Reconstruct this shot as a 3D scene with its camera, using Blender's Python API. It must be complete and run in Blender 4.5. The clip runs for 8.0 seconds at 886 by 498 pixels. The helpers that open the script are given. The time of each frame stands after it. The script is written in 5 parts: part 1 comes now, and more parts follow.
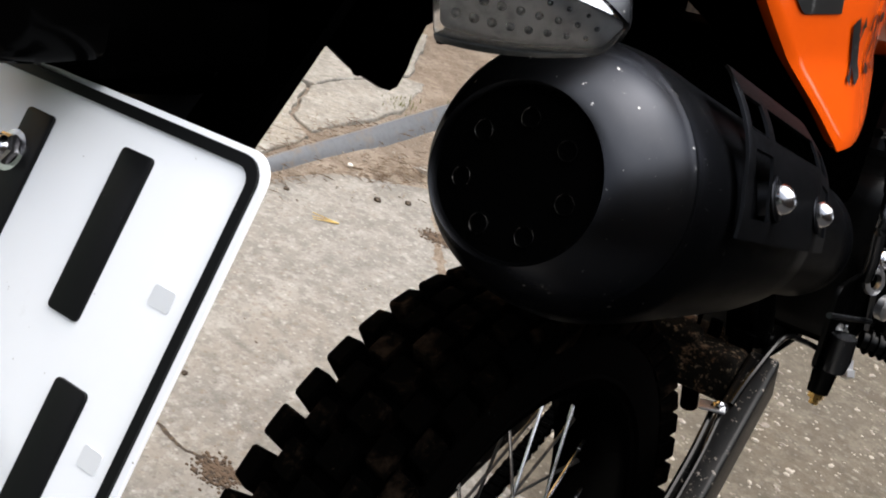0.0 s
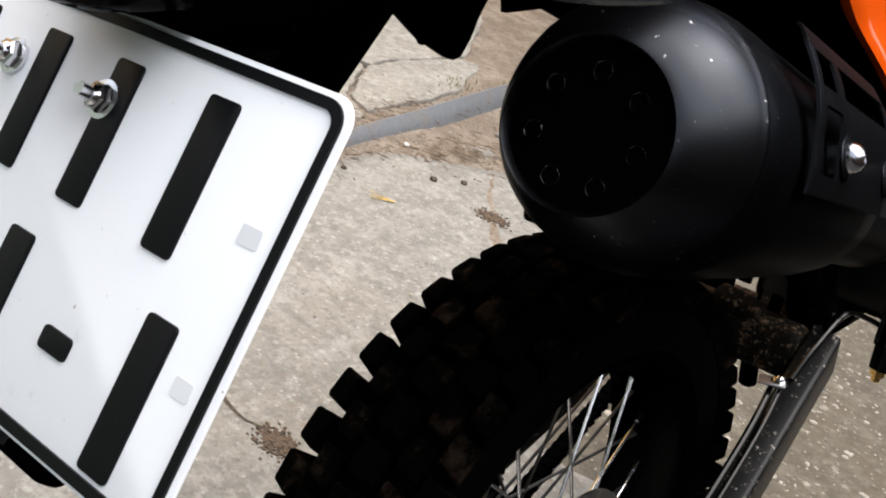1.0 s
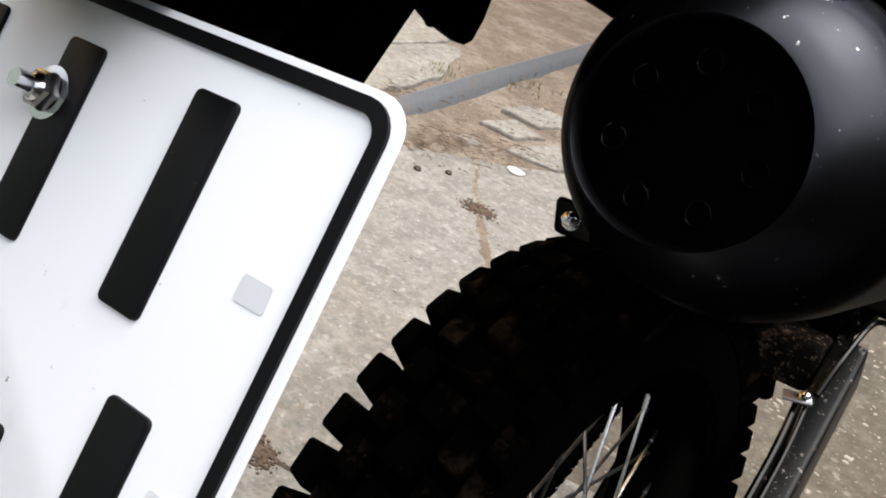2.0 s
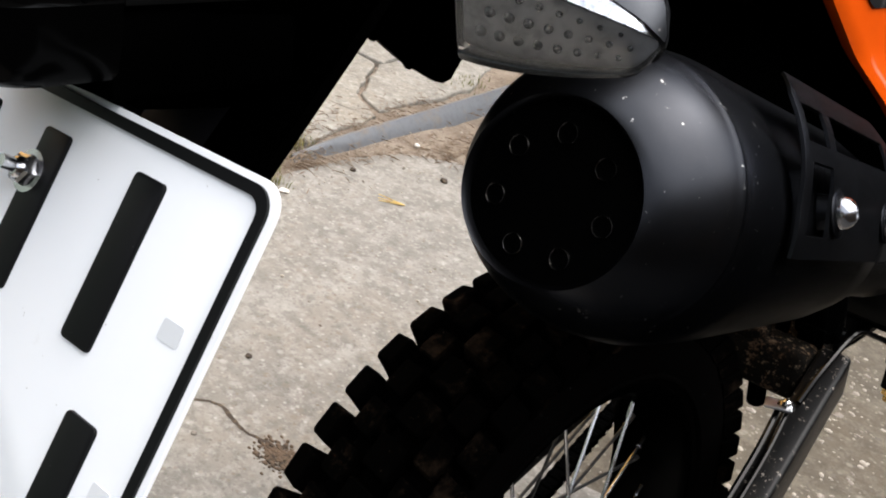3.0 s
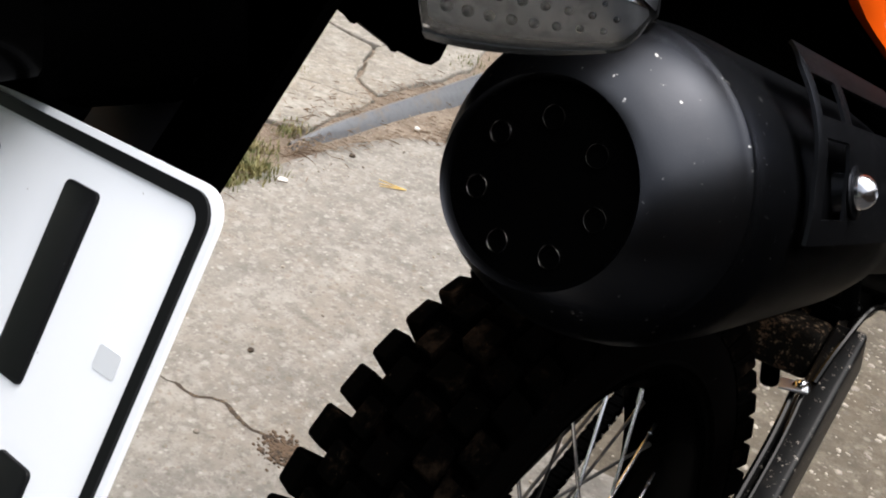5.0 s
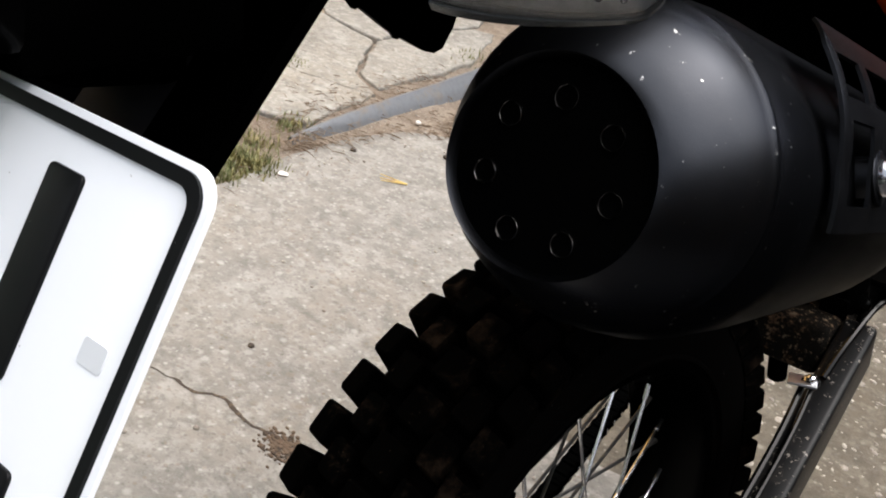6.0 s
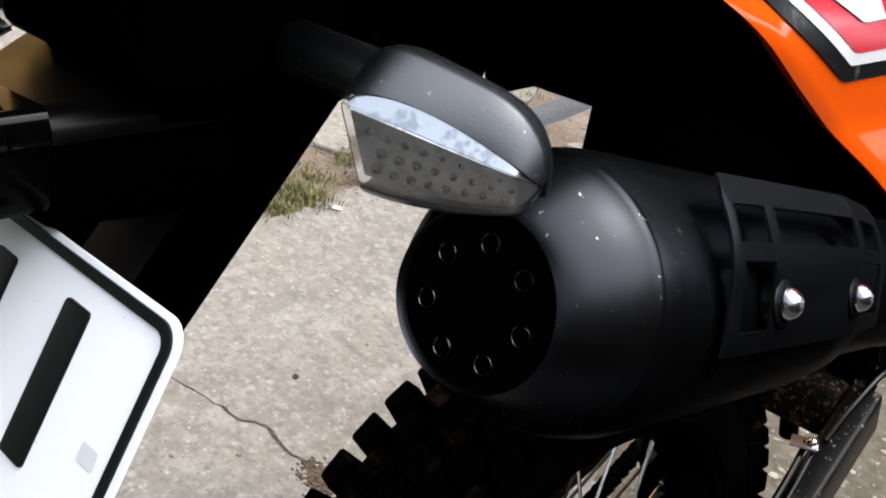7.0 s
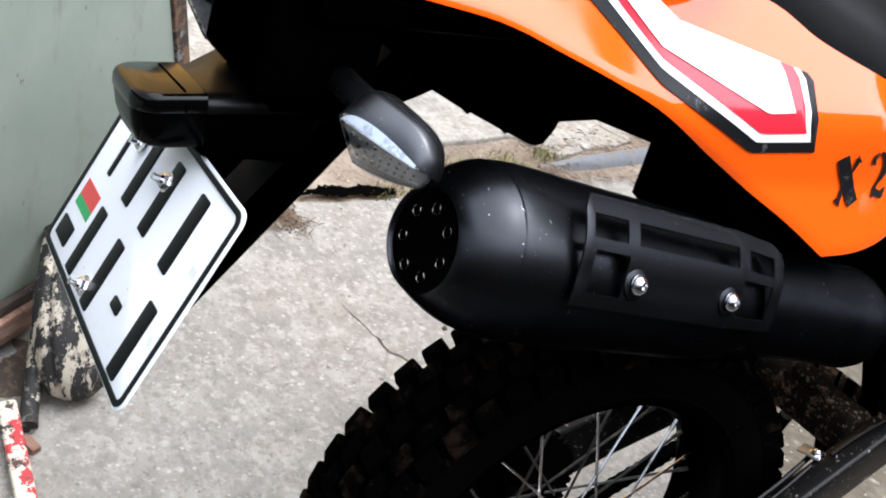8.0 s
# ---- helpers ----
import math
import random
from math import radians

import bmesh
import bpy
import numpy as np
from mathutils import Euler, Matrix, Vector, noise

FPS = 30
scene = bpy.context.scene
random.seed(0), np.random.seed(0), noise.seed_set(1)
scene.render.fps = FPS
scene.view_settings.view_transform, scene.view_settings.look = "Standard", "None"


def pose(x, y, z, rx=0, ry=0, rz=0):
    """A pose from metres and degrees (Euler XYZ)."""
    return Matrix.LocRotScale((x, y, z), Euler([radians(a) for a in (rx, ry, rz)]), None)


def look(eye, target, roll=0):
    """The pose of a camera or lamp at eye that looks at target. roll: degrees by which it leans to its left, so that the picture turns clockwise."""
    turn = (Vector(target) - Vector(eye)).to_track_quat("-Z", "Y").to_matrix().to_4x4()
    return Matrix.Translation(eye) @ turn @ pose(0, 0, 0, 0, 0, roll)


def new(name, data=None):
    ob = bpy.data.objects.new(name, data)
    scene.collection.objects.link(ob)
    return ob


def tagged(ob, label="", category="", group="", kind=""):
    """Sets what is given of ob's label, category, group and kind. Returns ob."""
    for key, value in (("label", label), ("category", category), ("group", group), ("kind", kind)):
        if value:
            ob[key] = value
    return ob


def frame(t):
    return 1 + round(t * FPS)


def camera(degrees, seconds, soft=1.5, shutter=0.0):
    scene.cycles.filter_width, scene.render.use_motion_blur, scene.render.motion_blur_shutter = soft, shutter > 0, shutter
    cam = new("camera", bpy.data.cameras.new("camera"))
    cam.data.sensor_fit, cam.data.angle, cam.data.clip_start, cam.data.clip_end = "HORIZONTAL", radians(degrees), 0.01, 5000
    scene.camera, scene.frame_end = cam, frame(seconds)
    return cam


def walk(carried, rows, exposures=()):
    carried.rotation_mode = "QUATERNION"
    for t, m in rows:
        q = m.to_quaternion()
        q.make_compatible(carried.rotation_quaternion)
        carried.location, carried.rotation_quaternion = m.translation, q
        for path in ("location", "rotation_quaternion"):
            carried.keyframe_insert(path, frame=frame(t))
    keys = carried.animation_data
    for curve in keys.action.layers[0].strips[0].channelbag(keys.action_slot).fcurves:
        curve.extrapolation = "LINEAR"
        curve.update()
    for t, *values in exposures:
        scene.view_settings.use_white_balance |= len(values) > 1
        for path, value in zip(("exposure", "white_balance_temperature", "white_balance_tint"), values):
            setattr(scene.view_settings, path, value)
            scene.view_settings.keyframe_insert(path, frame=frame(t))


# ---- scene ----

# ---- camera and its walk ----
cam = camera(46.29, 8.0, 1.9)
PATH = [
    (0.0, 0.2652, -0.7542, 1.0146, 65.43, -17.47, 39.15),
    (0.5, 0.2931, -0.7829, 1.0161, 64.58, -17.45, 41.52),
    (0.8, 0.2859, -0.7791, 1.0013, 64.02, -16.35, 42.01),
    (1.0, 0.2708, -0.7691, 1.0043, 63.72, -16.63, 42.08),
    (1.5, 0.2016, -0.7111, 0.9769, 64.04, -15.77, 38.77),
    (1.7, 0.187, -0.703, 0.962, 63.69, -16.97, 39.44),
    (2.8, 0.246, -0.733, 1.021, 62.83, -16.67, 42.68),
    (3.0, 0.2592, -0.7274, 1.0273, 62.9, -16.04, 43.08),
    (3.5, 0.2827, -0.7223, 1.0354, 62.19, -15.7, 44.04),
    (4.0, 0.258, -0.7039, 1.0121, 61.88, -15.16, 43.8),
    (4.5, 0.234, -0.6925, 1.009, 61.41, -15.37, 43.15),
    (5.0, 0.2442, -0.6917, 1.0193, 62.01, -14.06, 42.54),
    (5.2, 0.246, -0.69, 1.018, 61.81, -13.92, 42.52),
    (6.3, 0.23, -0.679, 1.007, 61.76, -14.0, 42.52),
    (6.5, 0.2287, -0.6876, 1.02, 61.78, -14.16, 41.64),
    (7.0, 0.2862, -0.6932, 1.0852, 61.83, -13.94, 46.82),
    (7.3, 0.4272, -0.7224, 1.1727, 59.6, -14.4, 55.86),
    (7.5, 0.5028, -0.7472, 1.211, 58.28, -15.87, 59.07),
    (8.0, 0.5629, -0.7539, 1.2496, 56.91, -16.64, 63.98),
]
EXPOSURE = 1.60
walk(cam, [(t, pose(*p)) for t, *p in PATH], [(0.0, EXPOSURE, 6500, 10), (6.5, EXPOSURE, 6500, 10), (7.0, EXPOSURE, 6300, 10), (7.5, EXPOSURE + 0.24, 6050, 10), (8.0, EXPOSURE + 0.30, 6000, 10)])

# ---- world, sun, exposure ----
SUN_ELEVATION, SUN_TURN = 66.0, 26.0
world = bpy.data.worlds.new("overcast")
world.use_nodes = True
scene.world = world
sky = world.node_tree.nodes.new("ShaderNodeTexSky")
sky.sky_type, sky.sun_disc = "NISHITA", False
sky.sun_elevation, sky.sun_rotation = radians(SUN_ELEVATION), radians(SUN_TURN)
sky.air_density, sky.dust_density, sky.ozone_density = 1.0, 4.0, 1.0
world.node_tree.nodes["Background"].inputs["Strength"].default_value = 0.13
cloud = world.node_tree.nodes.new("ShaderNodeHueSaturation")     # a thin grey overcast takes most of the blue
cloud.inputs["Saturation"].default_value = 0.35
world.node_tree.links.new(sky.outputs["Color"], cloud.inputs["Color"])
world.node_tree.links.new(cloud.outputs["Color"], world.node_tree.nodes["Background"].inputs["Color"])
sun = new("sun", bpy.data.lights.new("sun", "SUN"))
sun.data.energy, sun.data.angle, sun.data.color = 1.4, radians(110), (1.0, 1.0, 1.0)
e, a = radians(SUN_ELEVATION), radians(SUN_TURN)
sun.matrix_world = look((math.sin(a) * math.cos(e) * 9, math.cos(a) * math.cos(e) * 9, math.sin(e) * 9), (0, 0, 0))


# ---- materials ----
def rgba(c):
    return (c[0], c[1], c[2], 1.0) if not isinstance(c, float) else (c, c, c, 1.0)


class Mat:
    """A Principled material with helpers for layered procedural colour, roughness and relief."""

    def __init__(self, name, color, rough=0.5, metal=0.0, **extra):
        self.m = bpy.data.materials.new(name)
        self.m.use_nodes = True
        self.nt = self.m.node_tree
        self.b = self.nt.nodes["Principled BSDF"]
        self.b.inputs["Base Color"].default_value = rgba(color)
        self.b.inputs["Roughness"].default_value = rough
        self.b.inputs["Metallic"].default_value = metal
        for k, v in extra.items():
            self.b.inputs[k.replace("_", " ")].default_value = v
        self.base = rgba(color)
        self.coord = self.nt.nodes.new("ShaderNodeTexCoord").outputs["Object"]
        self.color = None
        self.height = None

    def noise(self, scale, detail=4.0, rough=0.6, stretch=None):
        n = self.nt.nodes.new("ShaderNodeTexNoise")
        n.inputs["Scale"].default_value, n.inputs["Detail"].default_value, n.inputs["Roughness"].default_value = scale, detail, rough
        src = self.coord
        if stretch:
            mp = self.nt.nodes.new("ShaderNodeMapping")
            mp.inputs["Scale"].default_value = stretch
            self.nt.links.new(src, mp.inputs["Vector"])
            src = mp.outputs["Vector"]
        self.nt.links.new(src, n.inputs["Vector"])
        return n.outputs["Fac"]

    def cells(self, scale, feature="F1", out="Distance", rand=1.0):
        n = self.nt.nodes.new("ShaderNodeTexVoronoi")
        n.feature = feature
        n.inputs["Scale"].default_value = scale
        n.inputs["Randomness"].default_value = rand
        self.nt.links.new(self.coord, n.inputs["Vector"])
        return n.outputs[out]

    def mask(self, source, lo, hi):
        n = self.nt.nodes.new("ShaderNodeMapRange")
        n.interpolation_type = "SMOOTHSTEP"
        n.inputs["From Min"].default_value, n.inputs["From Max"].default_value = lo, hi
        self.nt.links.new(source, n.inputs["Value"])
        return n.outputs["Result"]

    def times(self, one, two):
        n = self.nt.nodes.new("ShaderNodeMath")
        n.operation = "MULTIPLY"
        self.nt.links.new(one, n.inputs[0])
        if isinstance(two, (int, float)):
            n.inputs[1].default_value = two
        else:
            self.nt.links.new(two, n.inputs[1])
        return n.outputs[0]

    def over(self, mask, color, blend="MIX"):
        n = self.nt.nodes.new("ShaderNodeMix")
        n.data_type, n.blend_type = "RGBA", blend
        self.nt.links.new(mask, n.inputs[0])
        if self.color:
            self.nt.links.new(self.color, n.inputs[6])
        else:
            n.inputs[6].default_value = self.base
        if isinstance(color, (tuple, float)):
            n.inputs[7].default_value = rgba(color)
        else:
            self.nt.links.new(color, n.inputs[7])
        self.color = n.outputs[2]
        self.nt.links.new(self.color, self.b.inputs["Base Color"])
        return self

    def set_color(self, source):
        self.color = source
        self.nt.links.new(source, self.b.inputs["Base Color"])
        return self

    def shine(self, source, lo, hi):
        n = self.nt.nodes.new("ShaderNodeMapRange")
        n.inputs["To Min"].default_value, n.inputs["To Max"].default_value = lo, hi
        self.nt.links.new(source, n.inputs["Value"])
        self.nt.links.new(n.outputs["Result"], self.b.inputs["Roughness"])
        return self

    def bump(self, source, strength=0.3, distance=0.001):
        n = self.nt.nodes.new("ShaderNodeBump")
        n.inputs["Strength"].default_value, n.inputs["Distance"].default_value = strength, distance
        self.nt.links.new(source, n.inputs["Height"])
        if self.height:
            self.nt.links.new(self.height, n.inputs["Normal"])
        self.height = n.outputs["Normal"]
        self.nt.links.new(self.height, self.b.inputs["Normal"])
        return self


def concrete(name, base, stones, warm):
    c = Mat(name, base, 0.92, Specular_IOR_Level=0.2)
    c.over(c.mask(c.noise(1.3, 6, 0.65), 0.38, 0.70), warm)
    c.over(c.times(c.mask(c.noise(4.3, 7, 0.70), 0.42, 0.64), 0.65), tuple(v * 0.70 for v in base))
    c.over(c.times(c.mask(c.noise(9, 7, 0.72), 0.46, 0.64), 0.70), tuple(min(1, v * 1.36) for v in base))
    c.over(c.times(c.mask(c.noise(24, 6, 0.72), 0.48, 0.62), 0.65), tuple(v * 0.68 for v in base))
    c.over(c.times(c.mask(c.noise(40, 6, 0.74), 0.50, 0.62), 0.6), tuple(min(1, v * 1.45) for v in base))
    c.over(c.times(c.mask(c.noise(90, 4, 0.75), 0.52, 0.66), 0.5), tuple(v * 0.58 for v in base))
    for scale, cut_, amount in ((52, 0.92, 0.38), (110, 0.89, 0.48)):
        light = c.cells(scale, out="Color")
        sep = c.nt.nodes.new("ShaderNodeSeparateColor")
        c.nt.links.new(light, sep.inputs["Color"])
        core = c.times(c.mask(c.cells(scale), 0.52, 0.20), amount)
        c.over(c.times(core, c.mask(sep.outputs[0], cut_, cut_ + 0.04)), stones)
        c.over(c.times(core, c.mask(sep.outputs[1], cut_ + 0.02, cut_ + 0.05)), (0.125, 0.114, 0.102))
        c.over(c.times(core, c.mask(sep.outputs[2], 0.94, 0.96)), (0.20, 0.162, 0.125))
    c.over(c.times(c.mask(c.noise(15, 5, 0.75), 0.665, 0.70), 0.75), (0.11, 0.092, 0.072))
    c.bump(c.noise(22, 6, 0.7), 0.6, 0.008)
    c.bump(c.noise(85, 5, 0.75), 0.6, 0.003)
    c.bump(c.noise(260, 4, 0.7), 0.5, 0.001)
    return c.m


CONCRETE = concrete("worn_concrete", (0.252, 0.239, 0.216), (0.50, 0.48, 0.44), (0.262, 0.237, 0.202))
# bared stones in brown cement; its dark base also holds the bike's shade
SHADED_AGGREGATE = concrete("worn_shaded_aggregate", (0.128, 0.112, 0.088), (0.34, 0.315, 0.265), (0.115, 0.094, 0.068))
CONCRETE_B = concrete("pale_concrete", (0.282, 0.268, 0.240), (0.47, 0.44, 0.39), (0.30, 0.268, 0.22))

m = Mat("dirt", (0.20, 0.155, 0.115), 0.95)
m.over(m.mask(m.noise(5, 6, 0.7), 0.42, 0.66), (0.33, 0.275, 0.215))
m.over(m.times(m.mask(m.noise(45, 5, 0.75), 0.5, 0.66), 0.7), (0.10, 0.072, 0.05))
m.over(m.times(m.mask(m.noise(130, 3, 0.7), 0.58, 0.68), 0.7), (0.46, 0.40, 0.32))
m.bump(m.noise(40, 6, 0.75), 0.8, 0.012)
m.bump(m.noise(220, 4, 0.75), 0.7, 0.003)
DIRT = m.m

# for the added ground right of the slab, dark to cut bounced light
m = Mat("dark_ground", (0.040, 0.040, 0.041), 0.9, Specular_IOR_Level=0.2)
m.over(m.mask(m.noise(3, 6, 0.7), 0.45, 0.7), (0.055, 0.053, 0.050))
m.over(m.times(m.mask(m.noise(160, 3, 0.7), 0.58, 0.68), 0.6), (0.11, 0.108, 0.10))
m.bump(m.noise(150, 4, 0.75), 0.7, 0.003)
DARKGROUND = m.m

m = Mat("dry_needle", (0.23, 0.17, 0.115), 0.7)
m.over(m.mask(m.noise(9, 3), 0.45, 0.6), (0.15, 0.095, 0.055))
NEEDLE = m.m
m = Mat("fresh_straw", (0.62, 0.44, 0.14), 0.6)
m.over(m.mask(m.noise(60, 3), 0.45, 0.65), (0.45, 0.28, 0.08))
STRAW = m.m
m = Mat("grass_blade", (0.13, 0.14, 0.05), 0.6)
m.over(m.mask(m.noise(25, 3), 0.45, 0.62), (0.24, 0.21, 0.08))
GRASS = m.m
m = Mat("pebble", (0.42, 0.38, 0.32), 0.85)
m.over(m.mask(m.noise(18, 4), 0.42, 0.6), (0.22, 0.19, 0.16))
m.bump(m.noise(200, 4), 0.4, 0.001)
PEBBLE = m.m
m = Mat("lime_chip", (0.78, 0.75, 0.70), 0.8)
m.over(m.mask(m.noise(120, 4), 0.5, 0.7), (0.55, 0.5, 0.44))
CHIP = m.m
m = Mat("crack_soil", (0.055, 0.042, 0.032), 1.0)
m.over(m.mask(m.noise(60, 4), 0.5, 0.65), (0.12, 0.09, 0.06))
CRACK = m.m
m = Mat("soil_crumb", (0.13, 0.09, 0.06), 1.0)
m.over(m.mask(m.noise(90, 4), 0.45, 0.62), (0.055, 0.04, 0.028))
CRUMB = m.m
m = Mat("galvanised_steel", (0.17, 0.178, 0.19), 0.48, 0.3)
m.over(m.times(m.mask(m.noise(60, 5), 0.45, 0.65), 0.5), (0.13, 0.137, 0.147))
m.over(m.times(m.mask(m.noise(12, 6, 0.75), 0.52, 0.68), 0.6), (0.22, 0.17, 0.12))
m.shine(m.noise(30, 4), 0.4, 0.6)
GALV = m.m


def black_paint(name, base, rough, grain=900, depth=0.15, dust=0.0, gleam=0.15, sheen=False, tint=(1.0, 1.0, 1.0), **extra):
    """Black finish; sheen gives a satin enamel that mirrors little at flat angles."""
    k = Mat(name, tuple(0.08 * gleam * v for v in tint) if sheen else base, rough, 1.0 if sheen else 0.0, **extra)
    k.shine(k.noise(40, 5, 0.65), rough - 0.05, rough + 0.07)
    if dust:
        k.over(k.times(k.mask(k.noise(210, 4, 0.7), 0.67, 0.71), min(1.0, dust * 2.6)), (0.34, 0.33, 0.32))
        k.over(k.times(k.mask(k.noise(14, 6, 0.75), 0.50, 0.8), dust * 0.12), (0.16, 0.15, 0.14))
    if sheen:
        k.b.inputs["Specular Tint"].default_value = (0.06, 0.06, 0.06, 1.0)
    else:
        k.b.inputs["Specular IOR Level"].default_value = gleam
    if grain:
        k.bump(k.noise(grain, 3, 0.6), depth, 0.0004)
    return k.m


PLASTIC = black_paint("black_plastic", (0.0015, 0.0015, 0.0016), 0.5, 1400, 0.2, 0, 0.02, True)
# base raised to paint the soft sheen seen across the plate holder
HOLDERSHEEN = black_paint("sheen_black_plastic", (0.0075, 0.0075, 0.0088), 0.6, 1400, 0.2, 0.06, 0.10)
GLOSS = black_paint("gloss_black_plastic", (0.002, 0.002, 0.002), 0.16, 0, 0, 0, 0.14)
LAMPGLOSS = black_paint("polished_black_plastic", (0.001, 0.001, 0.001), 0.12, 0, 0, 0, 0.24)
LAMPDARK = black_paint("dark_lamp_plastic", (0.0008, 0.0008, 0.0008), 0.14, 0, 0, 0, 0.03)
MOUNTBLACK = black_paint("satin_black_plastic", (0.001, 0.001, 0.001), 0.30, 1200, 0.1, 0, 0.24)
MUFFLER = black_paint("heat_black_paint", (0.0010, 0.0010, 0.0012), 0.31, 1800, 0.10, 0.40, 0.44, True, (0.94, 0.98, 1.10))
SHIELD = black_paint("satin_black_shield", (0.0016, 0.0016, 0.0018), 0.36, 1500, 0.12, 0.14, 0.48, True, (0.95, 0.98, 1.08))
PODBLACK = black_paint("grey_black_plastic", (0.002, 0.002, 0.002), 0.34, 1200, 0.15, 0.34, 1.0, True, (0.96, 0.99, 1.06))
OUTLET = Mat("burnt_steel", (0.22, 0.21, 0.20), 0.22, 1.0).m
# soot on the end cap; also the black of gaps that lie in shade
SOOT_AND_SHADE = black_paint("soot_and_shade_black", (0.0012, 0.0012, 0.0012), 0.9, 600, 0.3, 0, 0.0)
RUBBER = black_paint("tyre_rubber", (0.0018, 0.0016, 0.0015), 0.75, 700, 0.5, 0.03, 0.0)
m = Mat("dusty_tyre_rubber", (0.0014, 0.0013, 0.0012), 0.75, Specular_IOR_Level=0.0)
scale_up = m.nt.nodes.new("ShaderNodeMath")
scale_up.operation = "MULTIPLY"
scale_up.inputs[1].default_value = 37.0
m.nt.links.new(m.nt.nodes.new("ShaderNodeObjectInfo").outputs["Random"], scale_up.inputs[0])
shifted = m.nt.nodes.new("ShaderNodeVectorMath")
m.nt.links.new(m.coord, shifted.inputs[0])
m.nt.links.new(scale_up.outputs[0], shifted.inputs[1])
m.coord = shifted.outputs["Vector"]
m.over(m.times(m.mask(m.noise(16, 6, 0.75), 0.52, 0.70), 0.7), (0.030, 0.020, 0.014))
m.over(m.times(m.mask(m.noise(260, 4, 0.75), 0.64, 0.72), 0.5), (0.06, 0.042, 0.03))
m.bump(m.noise(500, 4, 0.7), 0.5, 0.0006)
DUSTYRUBBER = m.m
RIMBLACK = black_paint("black_rim", (0.0016, 0.0016, 0.0016), 0.38, 0, 0, 0, 0.10, True)
FRAME = black_paint("black_frame_paint", (0.002, 0.002, 0.0021), 0.36, 0, 0, 0.04, 0.15, True)
SEATVINYL = black_paint("seat_vinyl", (0.003, 0.003, 0.0034), 0.42, 900, 0.4, 0, 0.16)

m = Mat("arm_paint", (0.003, 0.003, 0.0032), 0.4, Specular_IOR_Level=0.15)
m.over(m.mask(m.noise(120, 4, 0.8), 0.61, 0.65), (0.26, 0.23, 0.20))
m.over(m.times(m.mask(m.noise(20, 5), 0.5, 0.75), 0.1), (0.10, 0.085, 0.07))
ARM = m.m
m = Mat("caked_mud", (0.006, 0.005, 0.004), 0.9, Specular_IOR_Level=0.05)
m.over(m.mask(m.noise(30, 6, 0.75), 0.52, 0.58), (0.075, 0.047, 0.029))
m.over(m.times(m.mask(m.noise(120, 4, 0.75), 0.57, 0.66), 0.8), (0.17, 0.13, 0.09))
m.bump(m.noise(60, 6, 0.75), 0.9, 0.006)
MUD = m.m
m = Mat("chrome", (0.78, 0.78, 0.80), 0.13, 1.0)
m.shine(m.noise(120, 4), 0.08, 0.24)
CHROME = m.m
m = Mat("zinc_steel", (0.50, 0.50, 0.52), 0.16, 1.0)
m.shine(m.noise(150, 4), 0.10, 0.28)
BOLTSTEEL = m.m
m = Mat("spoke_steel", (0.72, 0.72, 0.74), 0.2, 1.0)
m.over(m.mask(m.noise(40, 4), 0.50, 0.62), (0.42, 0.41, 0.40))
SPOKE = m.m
# dark steel of the disc, and spoke steel with shade in its colour
m = Mat("dark_shaded_steel", (0.10, 0.10, 0.10), 0.45, 0.9)
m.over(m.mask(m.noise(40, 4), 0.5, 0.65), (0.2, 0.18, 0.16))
DARK_SHADED_STEEL = m.m
m = Mat("brass", (0.72, 0.47, 0.16), 0.25, 1.0)
m.shine(m.noise(150, 4), 0.15, 0.4)
BRASS = m.m
m = Mat("cast_aluminium", (0.52, 0.52, 0.53), 0.4, 1.0)
m.bump(m.noise(500, 4), 0.3, 0.0005)
CAST = m.m
m = Mat("plate_white", (0.86, 0.87, 0.89), 0.32)
m.over(m.times(m.mask(m.noise(35, 6, 0.75), 0.60, 0.75), 0.25), (0.55, 0.53, 0.50))
m.over(m.mask(m.noise(170, 3, 0.6), 0.735, 0.76), (0.30, 0.27, 0.24))
PLATE = m.m
m = Mat("plate_black", (0.004, 0.004, 0.0045), 0.4, Specular_IOR_Level=0.15)
m.over(m.mask(m.noise(300, 4, 0.8), 0.70, 0.74), (0.3, 0.3, 0.3))
PLATEBLACK = m.m
MARK = Mat("plate_mark_grey", (0.77, 0.78, 0.80), 0.35).m
FLAGRED = Mat("flag_red", (0.62, 0.055, 0.05), 0.35).m
FLAGGREEN = Mat("flag_green", (0.03, 0.33, 0.10), 0.35).m
m = Mat("orange_plastic", (0.88, 0.100, 0.003), 0.14, Specular_IOR_Level=0.62)
m.over(m.times(m.mask(m.noise(9, 5, 0.7), 0.45, 0.75), 0.3), (0.80, 0.080, 0.002))
m.shine(m.noise(60, 5, 0.7), 0.03, 0.12)
m.bump(m.noise(11, 2, 0.5), 0.10, 0.010)
ORANGE = m.m
DECALWHITE = Mat("decal_white", (0.80, 0.80, 0.80), 0.12, Specular_IOR_Level=0.8).m
DECALRED = Mat("decal_red", (0.56, 0.022, 0.040), 0.14, Specular_IOR_Level=0.45).m
m = Mat("decal_black", (0.008, 0.008, 0.009), 0.3, Specular_IOR_Level=0.2)
m.over(m.times(m.mask(m.noise(45, 6, 0.75), 0.58, 0.68), 0.5), (0.2, 0.2, 0.2))
DECALBLACK = m.m
LENS = Mat("clear_lens", (0.90, 0.92, 0.94), 0.05, IOR=1.45, Transmission_Weight=1.0).m
LENSRIM = Mat("smoky_lens_rim", (0.10, 0.105, 0.11), 0.15, IOR=1.45, Transmission_Weight=0.5).m
